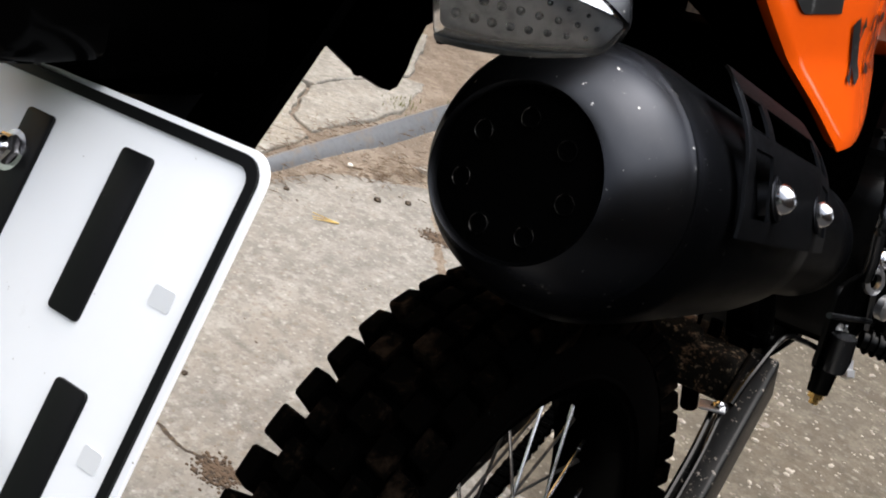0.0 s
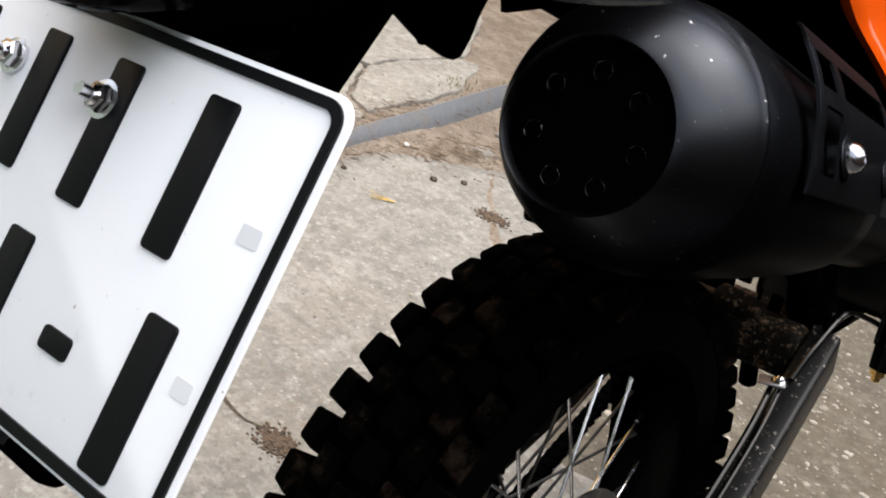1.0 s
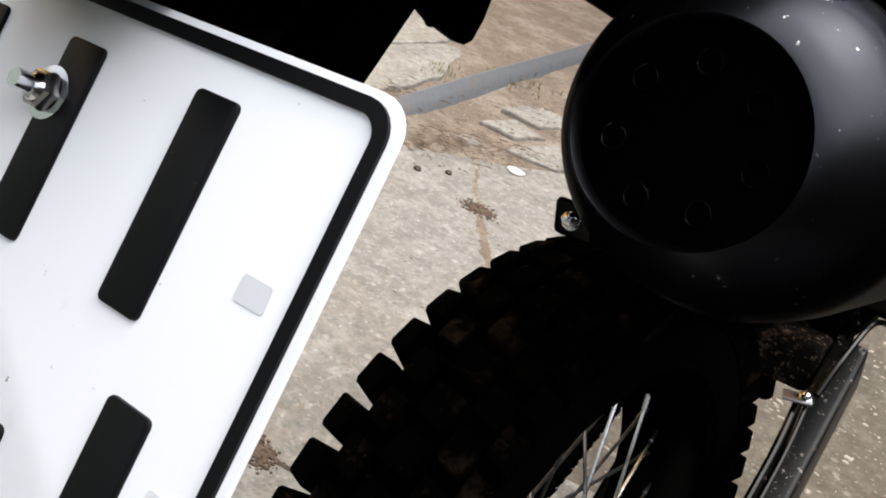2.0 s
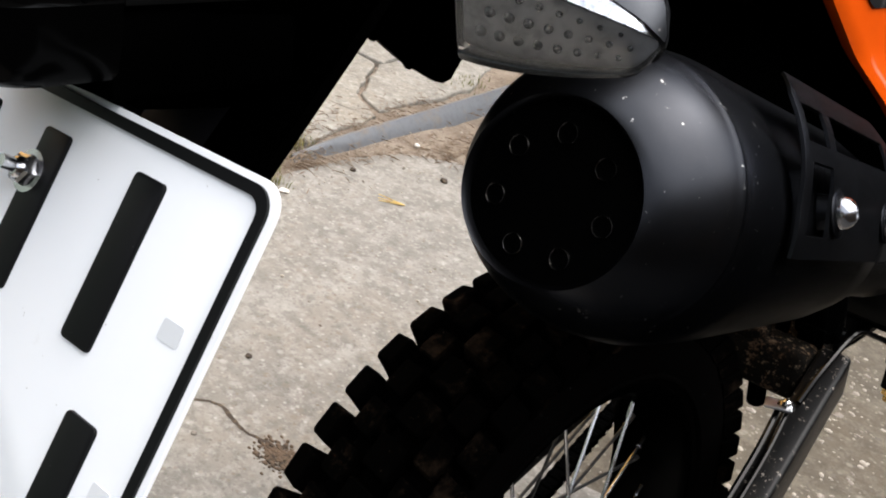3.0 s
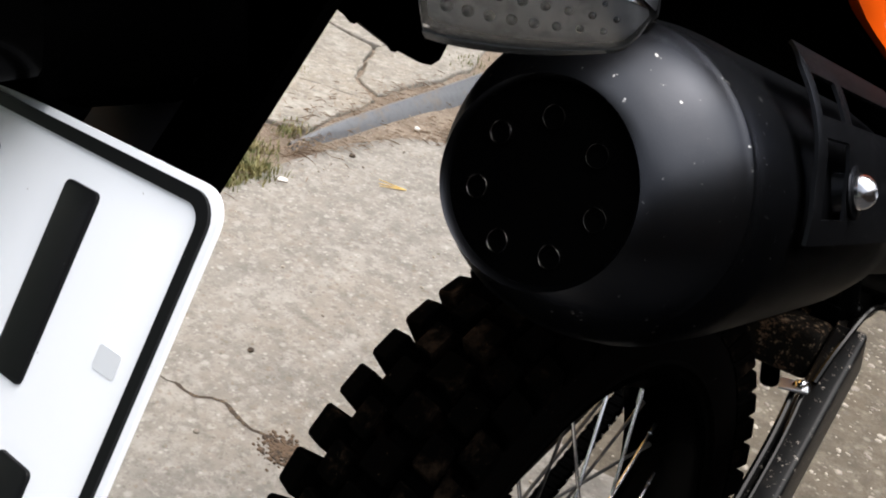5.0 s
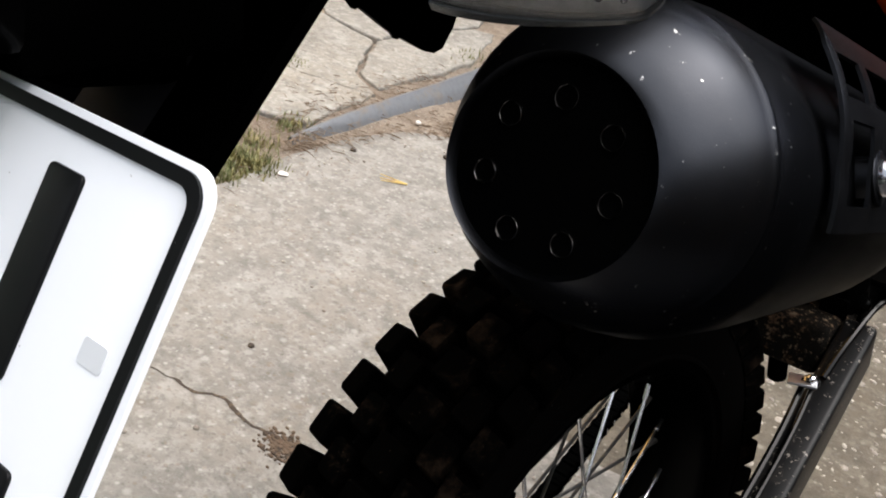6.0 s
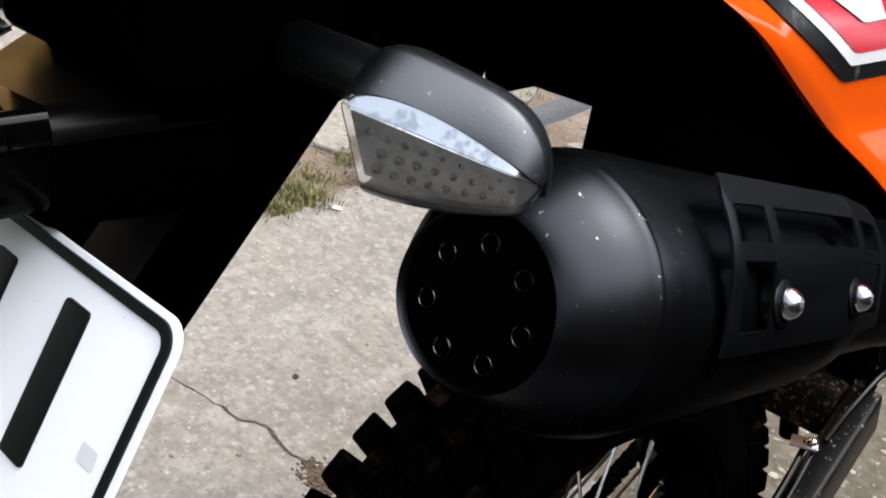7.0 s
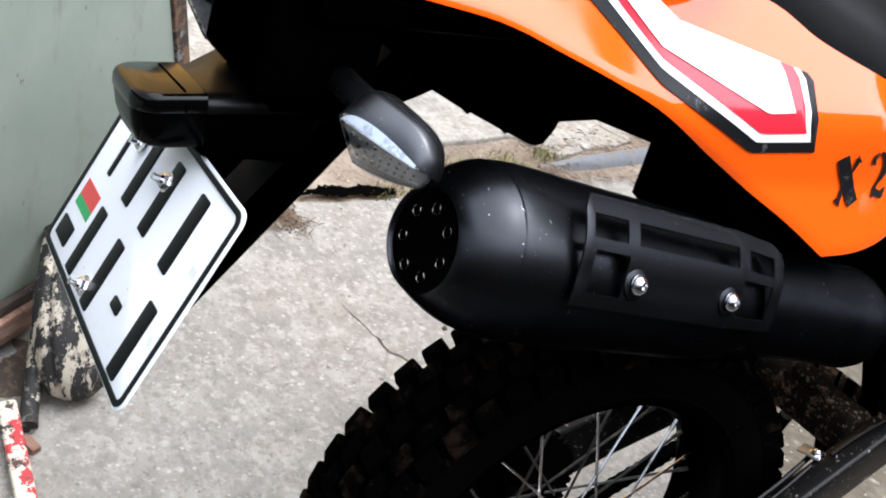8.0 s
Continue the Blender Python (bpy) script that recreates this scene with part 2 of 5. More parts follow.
m = Mat("reflector", (0.42, 0.425, 0.435), 0.30, 0.2, IOR=1.2, Transmission_Weight=0.6)
m.over(m.times(m.mask(m.noise(90, 4, 0.7), 0.42, 0.62), 0.6), (0.13, 0.135, 0.145))
m.bump(m.noise(220, 3), 0.25, 0.001)
REFLECTOR = m.m
m = Mat("chromed_strip", (0.93, 0.93, 0.93), 0.16, 1.0)
m.over(m.times(m.mask(m.noise(160, 4, 0.7), 0.52, 0.62), 0.6), (0.40, 0.41, 0.43))
STRIP = m.m
BEAD = Mat("smoky_bead", (0.045, 0.047, 0.05), 0.15).m
TAILRED = Mat("dark_tail_lens", (0.05, 0.012, 0.006), 0.12).m
m = Mat("green_paint", (0.205, 0.250, 0.215), 0.5)
m.over(m.mask(m.noise(2.2, 5, 0.65), 0.4, 0.7), (0.26, 0.30, 0.262))
m.over(m.times(m.mask(m.noise(14, 6, 0.75, (1, 1, 0.25)), 0.54, 0.70), 0.6), (0.13, 0.13, 0.10))
m.over(m.mask(m.noise(38, 5, 0.75, (1, 1, 0.5)), 0.66, 0.70), (0.10, 0.075, 0.05))
m.bump(m.noise(6, 4), 0.2, 0.01)
m.shine(m.noise(10, 5), 0.4, 0.65)
GREEN = m.m
m = Mat("rusty_timber", (0.20, 0.11, 0.075), 0.85)
m.over(m.mask(m.noise(9, 6, 0.7, (1, 1, 6)), 0.42, 0.62), (0.36, 0.24, 0.19))
m.over(m.times(m.mask(m.noise(40, 5, 0.75), 0.55, 0.68), 0.8), (0.07, 0.045, 0.03))
m.bump(m.noise(50, 6, 0.7), 0.5, 0.004)
TIMBER = m.m
m = Mat("rust_edge", (0.030, 0.021, 0.017), 0.8)
m.over(m.mask(m.noise(18, 6, 0.75), 0.5, 0.62), (0.15, 0.085, 0.05))
m.over(m.times(m.mask(m.noise(12, 5, 0.7), 0.62, 0.66), 0.7), (0.22, 0.25, 0.22))
RUST = m.m
m = Mat("peeling_paint", (0.014, 0.013, 0.012), 0.75)
m.over(m.mask(m.noise(30, 6, 0.72, (1, 1, 0.35)), 0.54, 0.57), (0.45, 0.40, 0.32))
m.over(m.times(m.mask(m.noise(60, 5, 0.75), 0.56, 0.6), 0.6), (0.20, 0.18, 0.16))
m.bump(m.noise(22, 6, 0.72), 0.6, 0.003)
PEEL = m.m
m = Mat("cream_red_paint", (0.60, 0.54, 0.44), 0.75)
m.over(m.mask(m.noise(18, 5, 0.7), 0.52, 0.55), (0.42, 0.035, 0.04))
m.over(m.mask(m.noise(30, 6, 0.75), 0.54, 0.57), (0.05, 0.04, 0.035))
CREAM = m.m
m = Mat("brown_boards", (0.80, 0.45, 0.09), 0.6)
m.over(m.mask(m.noise(3, 5, 0.6, (6, 6, 0.5)), 0.4, 0.65), (0.66, 0.35, 0.07))
BOARDS = m.m
m = Mat("dark_boards", (0.055, 0.045, 0.038), 0.85, Specular_IOR_Level=0.1)
m.over(m.mask(m.noise(3, 5, 0.6, (6, 6, 0.5)), 0.4, 0.65), (0.03, 0.026, 0.022))
DARKBOARDS = m.m


# ---- mesh helpers ----
def link_mesh(name, bm, material, smooth=None):
    bmesh.ops.recalc_face_normals(bm, faces=bm.faces)
    me = bpy.data.meshes.new(name)
    bm.to_mesh(me)
    bm.free()
    me.materials.append(material)
    if smooth is not None:
        me.polygons.foreach_set("use_smooth", [True] * len(me.polygons))
        me.set_sharp_from_angle(angle=radians(smooth))
    return new(name, me)


def part(name, bm, material, parent, label="", smooth=40):
    ob = link_mesh(name, bm, material, smooth)
    ob.parent = parent
    if label:
        tagged(ob, label)
    return ob


def box(bm, centre, size, turn=None, bevel=0.0, segments=2):
    r = bmesh.ops.create_cube(bm, size=1.0)
    vs = r["verts"]
    mat = Matrix.Translation(centre) @ (turn.to_4x4() if turn else Matrix()) @ Matrix.Diagonal((*size, 1))
    bmesh.ops.transform(bm, matrix=mat, verts=vs)
    if bevel:
        es = list({e for v in vs for e in v.link_edges})
        bmesh.ops.bevel(bm, geom=es, offset=bevel, segments=segments, profile=0.5, affect="EDGES")


def axes(direction, hint=(0, 0, 1)):
    """A frame whose z runs along direction."""
    d = Vector(direction).normalized()
    h = Vector(hint)
    x = h.cross(d) if abs(h.normalized().dot(d)) < 0.98 else Vector((1, 0, 0)).cross(d)
    x.normalize()
    return Matrix((x, d.cross(x), d)).transposed()


def lathe(bm, origin, direction, profile, seg=48, hint=(0, 0, 1)):
    """Turns profile rows (along, radius) round the line from origin along direction."""
    f, o = axes(direction, hint), Vector(origin)
    rings = []
    for s, r in profile:
        if r < 1e-5:
            rings.append([bm.verts.new(o + f @ Vector((0, 0, s)))])
        else:
            rings.append([bm.verts.new(o + f @ Vector((r * math.cos(a), r * math.sin(a), s))) for a in (2 * math.pi * k / seg for k in range(seg))])
    for p, q in zip(rings, rings[1:]):
        for k in range(seg):
            j = (k + 1) % seg
            if len(p) == 1 and len(q) > 1:
                bm.faces.new((p[0], q[k], q[j]))
            elif len(q) == 1 and len(p) > 1:
                bm.faces.new((p[k], p[j], q[0]))
            elif len(p) > 1:
                bm.faces.new((p[k], p[j], q[j], q[k]))
    return rings


def rod(bm, a, b, r, seg=10, r2=None):
    a, b = Vector(a), Vector(b)
    n = (b - a).length
    r2 = r if r2 is None else r2
    lathe(bm, a, b - a, [(0, 0), (0, r), (n, r2), (n, 0)], seg)


def hose(bm, points, r, seg=8):
    """A round tube along a smooth line through points."""
    ps = [Vector(p) for p in points]
    line = []
    for i in range(len(ps) - 1):
        p0, p1, p2, p3 = ps[max(i - 1, 0)], ps[i], ps[i + 1], ps[min(i + 2, len(ps) - 1)]
        for k in range(6):
            t = k / 6
            line.append(0.5 * ((2 * p1) + (p2 - p0) * t + (2 * p0 - 5 * p1 + 4 * p2 - p3) * t * t + (3 * p1 - p0 - 3 * p2 + p3) * t ** 3))
    line.append(ps[-1])
    rings = []
    for i, p in enumerate(line):
        d = line[min(i + 1, len(line) - 1)] - line[max(i - 1, 0)]
        f = axes(d)
        rings.append([bm.verts.new(p + f @ Vector((r * math.cos(a), r * math.sin(a), 0))) for a in (2 * math.pi * k / seg for k in range(seg))])
    for p, q in zip(rings, rings[1:]):
        for k in range(seg):
            bm.faces.new((p[k], p[(k + 1) % seg], q[(k + 1) % seg], q[k]))
    bm.faces.new(rings[0])
    bm.faces.new(rings[-1])


def slab(bm, outline, place, thick, bevel=0.0):
    """A plate: outline in two coordinates, place(u, v, w) puts it in space, w from 0 to thick."""
    low = [bm.verts.new(place(u, v, 0)) for u, v in outline]
    high = [bm.verts.new(place(u, v, thick)) for u, v in outline]
    bottom, top = bm.faces.new(low), bm.faces.new(high)
    n = len(outline)
    for k in range(n):
        bm.faces.new((low[k], low[(k + 1) % n], high[(k + 1) % n], high[k]))
    bmesh.ops.recalc_face_normals(bm, faces=bm.faces)
    if bevel:
        bmesh.ops.bevel(bm, geom=list(top.edges), offset=bevel, segments=2, profile=0.5, affect="EDGES")
    return top


def round_rect(x0, y0, x1, y1, r, seg=6):
    out = []
    for cx, cy, a0 in ((x1 - r, y1 - r, 0), (x0 + r, y1 - r, 90), (x0 + r, y0 + r, 180), (x1 - r, y0 + r, 270)):
        for k in range(seg + 1):
            a = radians(a0 + 90 * k / seg)
            out.append((cx + r * math.cos(a), cy + r * math.sin(a)))
    return out


def band(bm, outer, inner, place, thick):
    """A frame between two outlines of the same count, raised by thick."""
    n = len(outer)
    o0, o1 = [bm.verts.new(place(u, v, 0)) for u, v in outer], [bm.verts.new(place(u, v, thick)) for u, v in outer]
    i0, i1 = [bm.verts.new(place(u, v, 0)) for u, v in inner], [bm.verts.new(place(u, v, thick)) for u, v in inner]
    for k in range(n):
        j = (k + 1) % n
        bm.faces.new((o1[k], o1[j], i1[j], i1[k]))
        bm.faces.new((o0[k], o0[j], o1[j], o1[k]))
        bm.faces.new((i0[k], i0[j], i1[j], i1[k]))


def bolt(bm, at, direction, r=0.006, h=0.006, washer=0.0095):
    """A washer and a domed head with a hexagon under it."""
    lathe(bm, at, direction, [(0, 0), (0, washer), (0.0016, washer), (0.0018, r * 1.12)], 20)
    lathe(bm, Vector(at) + Vector(direction).normalized() * 0.0016, direction, [(0, r * 1.15), (h * 0.55, r * 1.15), (h * 0.7, r * 0.95)], 6)
    lathe(bm, Vector(at) + Vector(direction).normalized() * 0.0016, direction, [(h * 0.5, r * 0.9), (h * 0.85, r * 0.75), (h * 1.1, r * 0.4), (h * 1.15, 0)], 16)


def dome_bolt(bm, at, direction, r=0.0072):
    """A split ring under a smooth domed head with a small socket."""
    d = Vector(direction).normalized()
    lathe(bm, Vector(at) + d * 0.0016, d, [(0, r * 0.8), (0, r * 1.06), (0.0022, r * 1.06), (0.0024, r * 0.8)], 24)
    lathe(bm, Vector(at) + d * 0.0038, d, [(0, 0), (0, r), (0.0014, r * 0.99), (0.0034, r * 0.86), (0.0050, r * 0.62), (0.0056, r * 0.42), (0.0036, r * 0.38), (0.0034, 0)], 24)


def structure(name, bm, material, label, smooth=30):
    return tagged(link_mesh(name, bm, material, smooth), label, kind="structure")


# ---- ground ----
def far_ground():
    """One sheet of soil out to the horizon, finer near the yard."""
    bm = bmesh.new()
    xs = [-900, -120, -30, -10] + [-6 + 0.08 * k for k in range(110)] + [4, 12, 40, 150, 900]
    ys = [-900, -120, -30, -8] + [-2.5 + 0.08 * k for k in range(115)] + [9, 20, 60, 200, 900]
    g = [[bm.verts.new((x, y, -0.012 + 0.010 * noise.noise(Vector((x * 3.1, y * 3.1, 0.3))) + 0.006 * noise.noise(Vector((x * 11, y * 11, 4))))) for y in ys] for x in xs]
    for i in range(len(xs) - 1):
        for j in range(len(ys) - 1):
            bm.faces.new((g[i][j], g[i + 1][j], g[i + 1][j + 1], g[i][j + 1]))
    return bm


structure("ground", far_ground(), DIRT, "bare trodden soil with dry needles between concrete slabs")


def broken_edge(points, step=0.03, wobble=0.008, seed=1.0):
    """A chain of points, made finer and uneven like a chipped concrete edge."""
    out = []
    for (x0, y0), (x1, y1) in zip(points, points[1:] + points[:1]):
        n = max(1, int(math.hypot(x1 - x0, y1 - y0) / step))
        n = min(n, 160)
        for k in range(n):
            x, y = x0 + (x1 - x0) * k / n, y0 + (y1 - y0) * k / n
            out.append((x + wobble * noise.noise(Vector((x * 14, y * 14, seed))), y + wobble * noise.noise(Vector((x * 14, y * 14, seed + 9)))))
    return out


def paving(name, points, top, material, label, seed=1.0, wobble=0.008):
    bm = bmesh.new()
    slab(bm, broken_edge(points, seed=seed, wobble=wobble), lambda u, v, w: Vector((u, v, top - 0.06 + w)), 0.06, 0.006)
    return structure(name, bm, material, label, 20)


paving("pavement", [(-1.255, -3.2), (-1.27, 0.30), (-1.31, 0.68), (-1.37, 0.90), (-1.398, 1.12), (-1.378, 1.29), (-1.28, 1.445), (-1.215, 1.54), (-1.06, 1.80), (-0.95, 2.6), (-0.9, 6.0), (0.36, 6.0), (0.33, 1.5), (0.36, -3.2)], 0.0,
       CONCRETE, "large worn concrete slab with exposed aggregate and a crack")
# unseen ground, added dark so the silencer's underside reflects less light
paving("road", [(0.40, -3.2), (0.37, 1.5), (0.40, 6.0), (4.5, 6.0), (4.5, -3.2)], -0.006, DARKGROUND, "unseen dark ground added beside the slab to darken the silencer's reflections", 5.0)
# broken slabs on the far side of the strip of soil
FAR_SLABS = [
    [(-2.20, 1.72), (-2.07, 1.715), (-1.95, 1.728), (-1.755, 1.46), (-1.60, 1.395), (-1.665, 1.345), (-1.79, 1.277), (-1.85, 1.272), (-2.3, 1.2)],
    [(-2.30, 1.18), (-1.86, 1.255), (-1.79, 1.265), (-1.66, 1.335), (-1.60, 1.37), (-1.50, 1.06), (-1.60, 0.98), (-2.2, 0.75)],
    [(-2.2, 1.745), (-2.07, 1.74), (-1.945, 1.755), (-1.98, 1.86), (-1.99, 2.3), (-2.4, 2.9), (-2.9, 2.2)],
    [(-1.935, 1.74), (-1.75, 1.49), (-1.63, 1.45), (-1.72, 1.95), (-1.90, 2.3), (-1.97, 2.25), (-1.965, 1.86)],
    [(-2.25, 0.72), (-1.62, 0.95), (-1.55, 0.6), (-1.5, -0.2), (-2.3, -0.6), (-3.4, 0.2)],
    [(-2.35, 1.16), (-2.32, 1.74), (-3.0, 2.2), (-4.6, 1.6), (-3.5, 0.3), (-2.3, 0.74)],
]
for k, pts in enumerate(FAR_SLABS):
    mid = (sum(p[0] for p in pts) / len(pts), sum(p[1] for p in pts) / len(pts))
    pts = [(mid[0] + (p[0] - mid[0]) * 1.03, mid[1] + (p[1] - mid[1]) * 1.03) for p in pts]
    paving("pavement_piece", pts, 0.001 + 0.002 * (k % 3), CONCRETE_B, "broken pale concrete paving slab with soil in its joints", 3.0 + k, 0.017)
NEAR_PIECES = [
    [(-1.42, 1.80), (-1.30, 1.83), (-1.27, 1.95), (-1.40, 1.97)],
    [(-1.25, 1.72), (-1.10, 1.78), (-1.04, 2.2), (-1.22, 2.1)],
    [(-1.48, 2.0), (-1.33, 2.02), (-1.30, 2.2), (-1.46, 2.2)],
    [(-1.36, 1.60), (-1.30, 1.60), (-1.28, 1.66), (-1.35, 1.68)],
]
for k, pts in enumerate(NEAR_PIECES):
    paving("pavement_piece", pts, -0.001 - 0.002 * (k % 2), CONCRETE_B, "small broken piece of concrete sunk in the soil", 13.0 + k, 0.017)


def crack(points, width, seed):
    """A ragged flat strip along a line: soil in a crack, black for a shaded gap."""
    bm = bmesh.new()
    line = []
    for (x0, y0), (x1, y1) in zip(points, points[1:]):
        n = max(2, int(math.hypot(x1 - x0, y1 - y0) / 0.008))
        for k in range(n):
            line.append((x0 + (x1 - x0) * k / n, y0 + (y1 - y0) * k / n))
    rows = []
    for i, (x, y) in enumerate(line):
        x2, y2 = line[min(i + 1, len(line) - 1)]
        x1, y1 = line[max(i - 1, 0)]
        d = Vector((x2 - x1, y2 - y1)).normalized()
        nx, ny = -d.y, d.x
        off = 0.007 * noise.noise(Vector((x * 40, y * 40, seed)))
        w = width * (0.5 + 0.9 * abs(noise.noise(Vector((x * 55, y * 55, seed + 5))))) * min(1, max(0.12, 0.75 + 1.6 * noise.noise(Vector((x * 13, y * 13, seed + 2))))) * min(1, i / 6 + 0.2, (len(line) - 1 - i) / 6 + 0.2) * (0.4 + 0.6 * min(1, 1.6 * i / len(line)))
        rows.append([bm.verts.new((x + nx * (off + s * w), y + ny * (off + s * w), 0.0012 - 0.0006 * abs(s))) for s in (-1, 0, 1)])
    for p, q in zip(rows, rows[1:]):
        bm.faces.new((p[0], p[1], q[1], q[0]))
        bm.faces.new((p[1], p[2], q[2], q[1]))
    return bm


for pts, w, s in (([(-0.90, 0.132), (-0.82, 0.160), (-0.747, 0.178), (-0.716, 0.211), (-0.669, 0.204), (-0.636, 0.207), (-0.61, 0.221), (-0.566, 0.222), (-0.53, 0.236), (-0.45, 0.25)], 0.0068, 1.0),
                  ([(-1.23, 1.53), (-1.19, 1.515), (-1.09, 1.375), (-1.02, 1.31), (-0.96, 1.235), (-0.84, 1.11), (-0.74, 1.03)], 0.017, 2.0)):
    structure("crack", crack(pts, w, s), CRACK if s == 1.0 else DIRT, "ragged soil-filled crack across the worn concrete slab")


# ---- half-buried steel channel ----
def buried_channel():
    """A steel channel with a sloping side and a narrow lip, rising slowly out of the soil."""
    bm = bmesh.new()
    line = [(-1.440, 0.955, 0.000, 0.005), (-1.455, 1.06, 0.013, 0.012), (-1.469, 1.177, 0.026, 0.019), (-1.505, 1.37, 0.030, 0.031), (-1.543, 1.574, 0.032, 0.040), (-1.650, 2.068, 0.034, 0.042), (-1.820, 2.90, 0.036, 0.043), (-2.190, 4.6, 0.038, 0.044)]
    rows = []
    for i, (x, y, top, wide) in enumerate(line):
        x1, y1 = line[max(i - 1, 0)][:2]
        x2, y2 = line[min(i + 1, len(line) - 1)][:2]
        d = Vector((x2 - x1, y2 - y1, 0)).normalized()
        side = Vector((d.y, -d.x, 0))
        section = [(wide + 0.02, -0.06), (wide, 0.0), (wide * 0.45 + 0.003, top * 0.62), (0.004, top - 0.003), (0.001, top), (-0.006, top), (-0.009, top - 0.004), (-0.010, -0.06)]
        rows.append([bm.verts.new(Vector((x, y, h)) + side * a) for a, h in section])
    for p, q in zip(rows, rows[1:]):
        for j in range(7):
            bm.faces.new((p[j], q[j], q[j + 1], p[j + 1]))
    bm.faces.new(rows[0])
    bm.faces.new(rows[-1])
    return bm


tagged(link_mesh("steel_channel", buried_channel(), GALV, 30), "grey galvanised steel channel half buried in the soil strip", "channel")


# ---- litter, grass and stones ----
def scatter_needles(name, spots, count, length, material, label, seed):
    rnd = random.Random(seed)
    bm = bmesh.new()
    for _ in range(count):
        cx, cy, sx, sy = rnd.choice(spots)
        x, y, z = rnd.gauss(cx, sx), rnd.gauss(cy, sy), 0.003 + rnd.random() * 0.006
        a, n, w = rnd.random() * 6.28, length * (0.5 + rnd.random()), 0.0011
        d, s = Vector((math.cos(a), math.sin(a), rnd.uniform(-0.08, 0.08))) * n, Vector((-math.sin(a), math.cos(a), 0)) * w
        p = Vector((x, y, z))
        vs = [bm.verts.new(q) for q in (p - s, p + s, p + d * 0.5 + s + Vector((0, 0, 0.002)), p + d, p + d * 0.5 - s + Vector((0, 0, 0.002)), p + Vector((0, 0, 0.0016)))]
        bm.faces.new((vs[0], vs[4], vs[3], vs[2], vs[1]))
        bm.faces.new((vs[0], vs[5], vs[4]))
        bm.faces.new((vs[1], vs[2], vs[5]))
    return tagged(link_mesh(name, bm, material), label, "litter", kind="stuff")


scatter_needles("dry_needles", [(-1.36, 1.50, 0.05, 0.10), (-1.30, 1.60, 0.06, 0.10), (-1.40, 0.85, 0.05, 0.10), (-1.62, 1.5, 0.05, 0.2), (-1.5, 1.05, 0.05, 0.08), (-1.2, 1.7, 0.05, 0.1), (-1.45, 1.9, 0.1, 0.3), (-1.19, 0.09, 0.03, 0.04), (-1.34, 1.42, 0.03, 0.06), (-1.38, 1.15, 0.02, 0.10), (-1.40, 0.98, 0.02, 0.05), (-1.30, 1.52, 0.04, 0.06), (-1.56, 1.30, 0.03, 0.12), (-1.60, 1.62, 0.04, 0.12)],
                1150, 0.030, NEEDLE, "brown dry pine needles lying on the soil", 4)


def grass_tufts(spots, seed):
    rnd = random.Random(seed)
    bm = bmesh.new()
    for cx, cy, spread, n, tall in spots:
        for _ in range(n):
            x, y = rnd.gauss(cx, spread), rnd.gauss(cy, spread)
            a, h, w = rnd.random() * 6.28, tall * (0.25 + 0.65 * rnd.random()), 0.0018
            lean = Vector((math.cos(a), math.sin(a), 0)) * h * rnd.uniform(0.2, 0.9)
            s = Vector((-math.sin(a), math.cos(a), 0)) * w
            p = Vector((x, y, -0.008))
            mid, tip = p + lean * 0.4 + Vector((0, 0, h * 0.7)), p + lean + Vector((0, 0, h))
            v = [bm.verts.new(q) for q in (p - s, p + s, mid + s * 0.8, tip, mid - s * 0.8)]
            bm.faces.new((v[0], v[1], v[2], v[4]))
            bm.faces.new((v[4], v[2], v[3]))
    return bm


tagged(link_mesh("grass", grass_tufts([(-1.36, 0.76, 0.035, 420, 0.045), (-1.34, 0.66, 0.03, 200, 0.035), (-1.45, 0.86, 0.03, 160, 0.030), (-1.42, 0.70, 0.03, 120, 0.04), (-1.50, 1.01, 0.025, 110, 0.035), (-1.84, 1.29, 0.03, 60, 0.03), (-1.66, 2.3, 0.06, 120, 0.03), (-1.30, 0.45, 0.03, 90, 0.03),
                                        (-0.95, 1.23, 0.02, 30, 0.012), (-1.75, 2.0, 0.05, 70, 0.03)], 7), GRASS), "small tufts of green and yellowed grass in the soil", "grass", kind="stuff")


def stone_mesh(r, seed):
    bm = bmesh.new()
    bmesh.ops.create_icosphere(bm, subdivisions=2, radius=r)
    for v in bm.verts:
        v.co *= 0.85 + 0.4 * noise.noise(v.co * (1.2 / r) + Vector((seed, 0, 0)))
        v.co.z *= 0.6
    return bm


def gravel(seed):
    rnd = random.Random(seed)
    bm = bmesh.new()
    for _ in range(1100):
        if rnd.random() < 0.6:
            x, y = rnd.uniform(-1.7, -1.2), rnd.uniform(0.2, 2.4)
        else:
            x, y = rnd.uniform(-1.25, 0.7), rnd.uniform(-0.6, 2.4)
        r = 0.0016 + 0.004 * rnd.random() ** 3
        bmesh.ops.create_icosphere(bm, subdivisions=1, radius=r, matrix=Matrix.Translation((x, y, r * 0.3)) @ Matrix.Diagonal((1, rnd.uniform(0.6, 1), 0.6, 1)))
    return bm


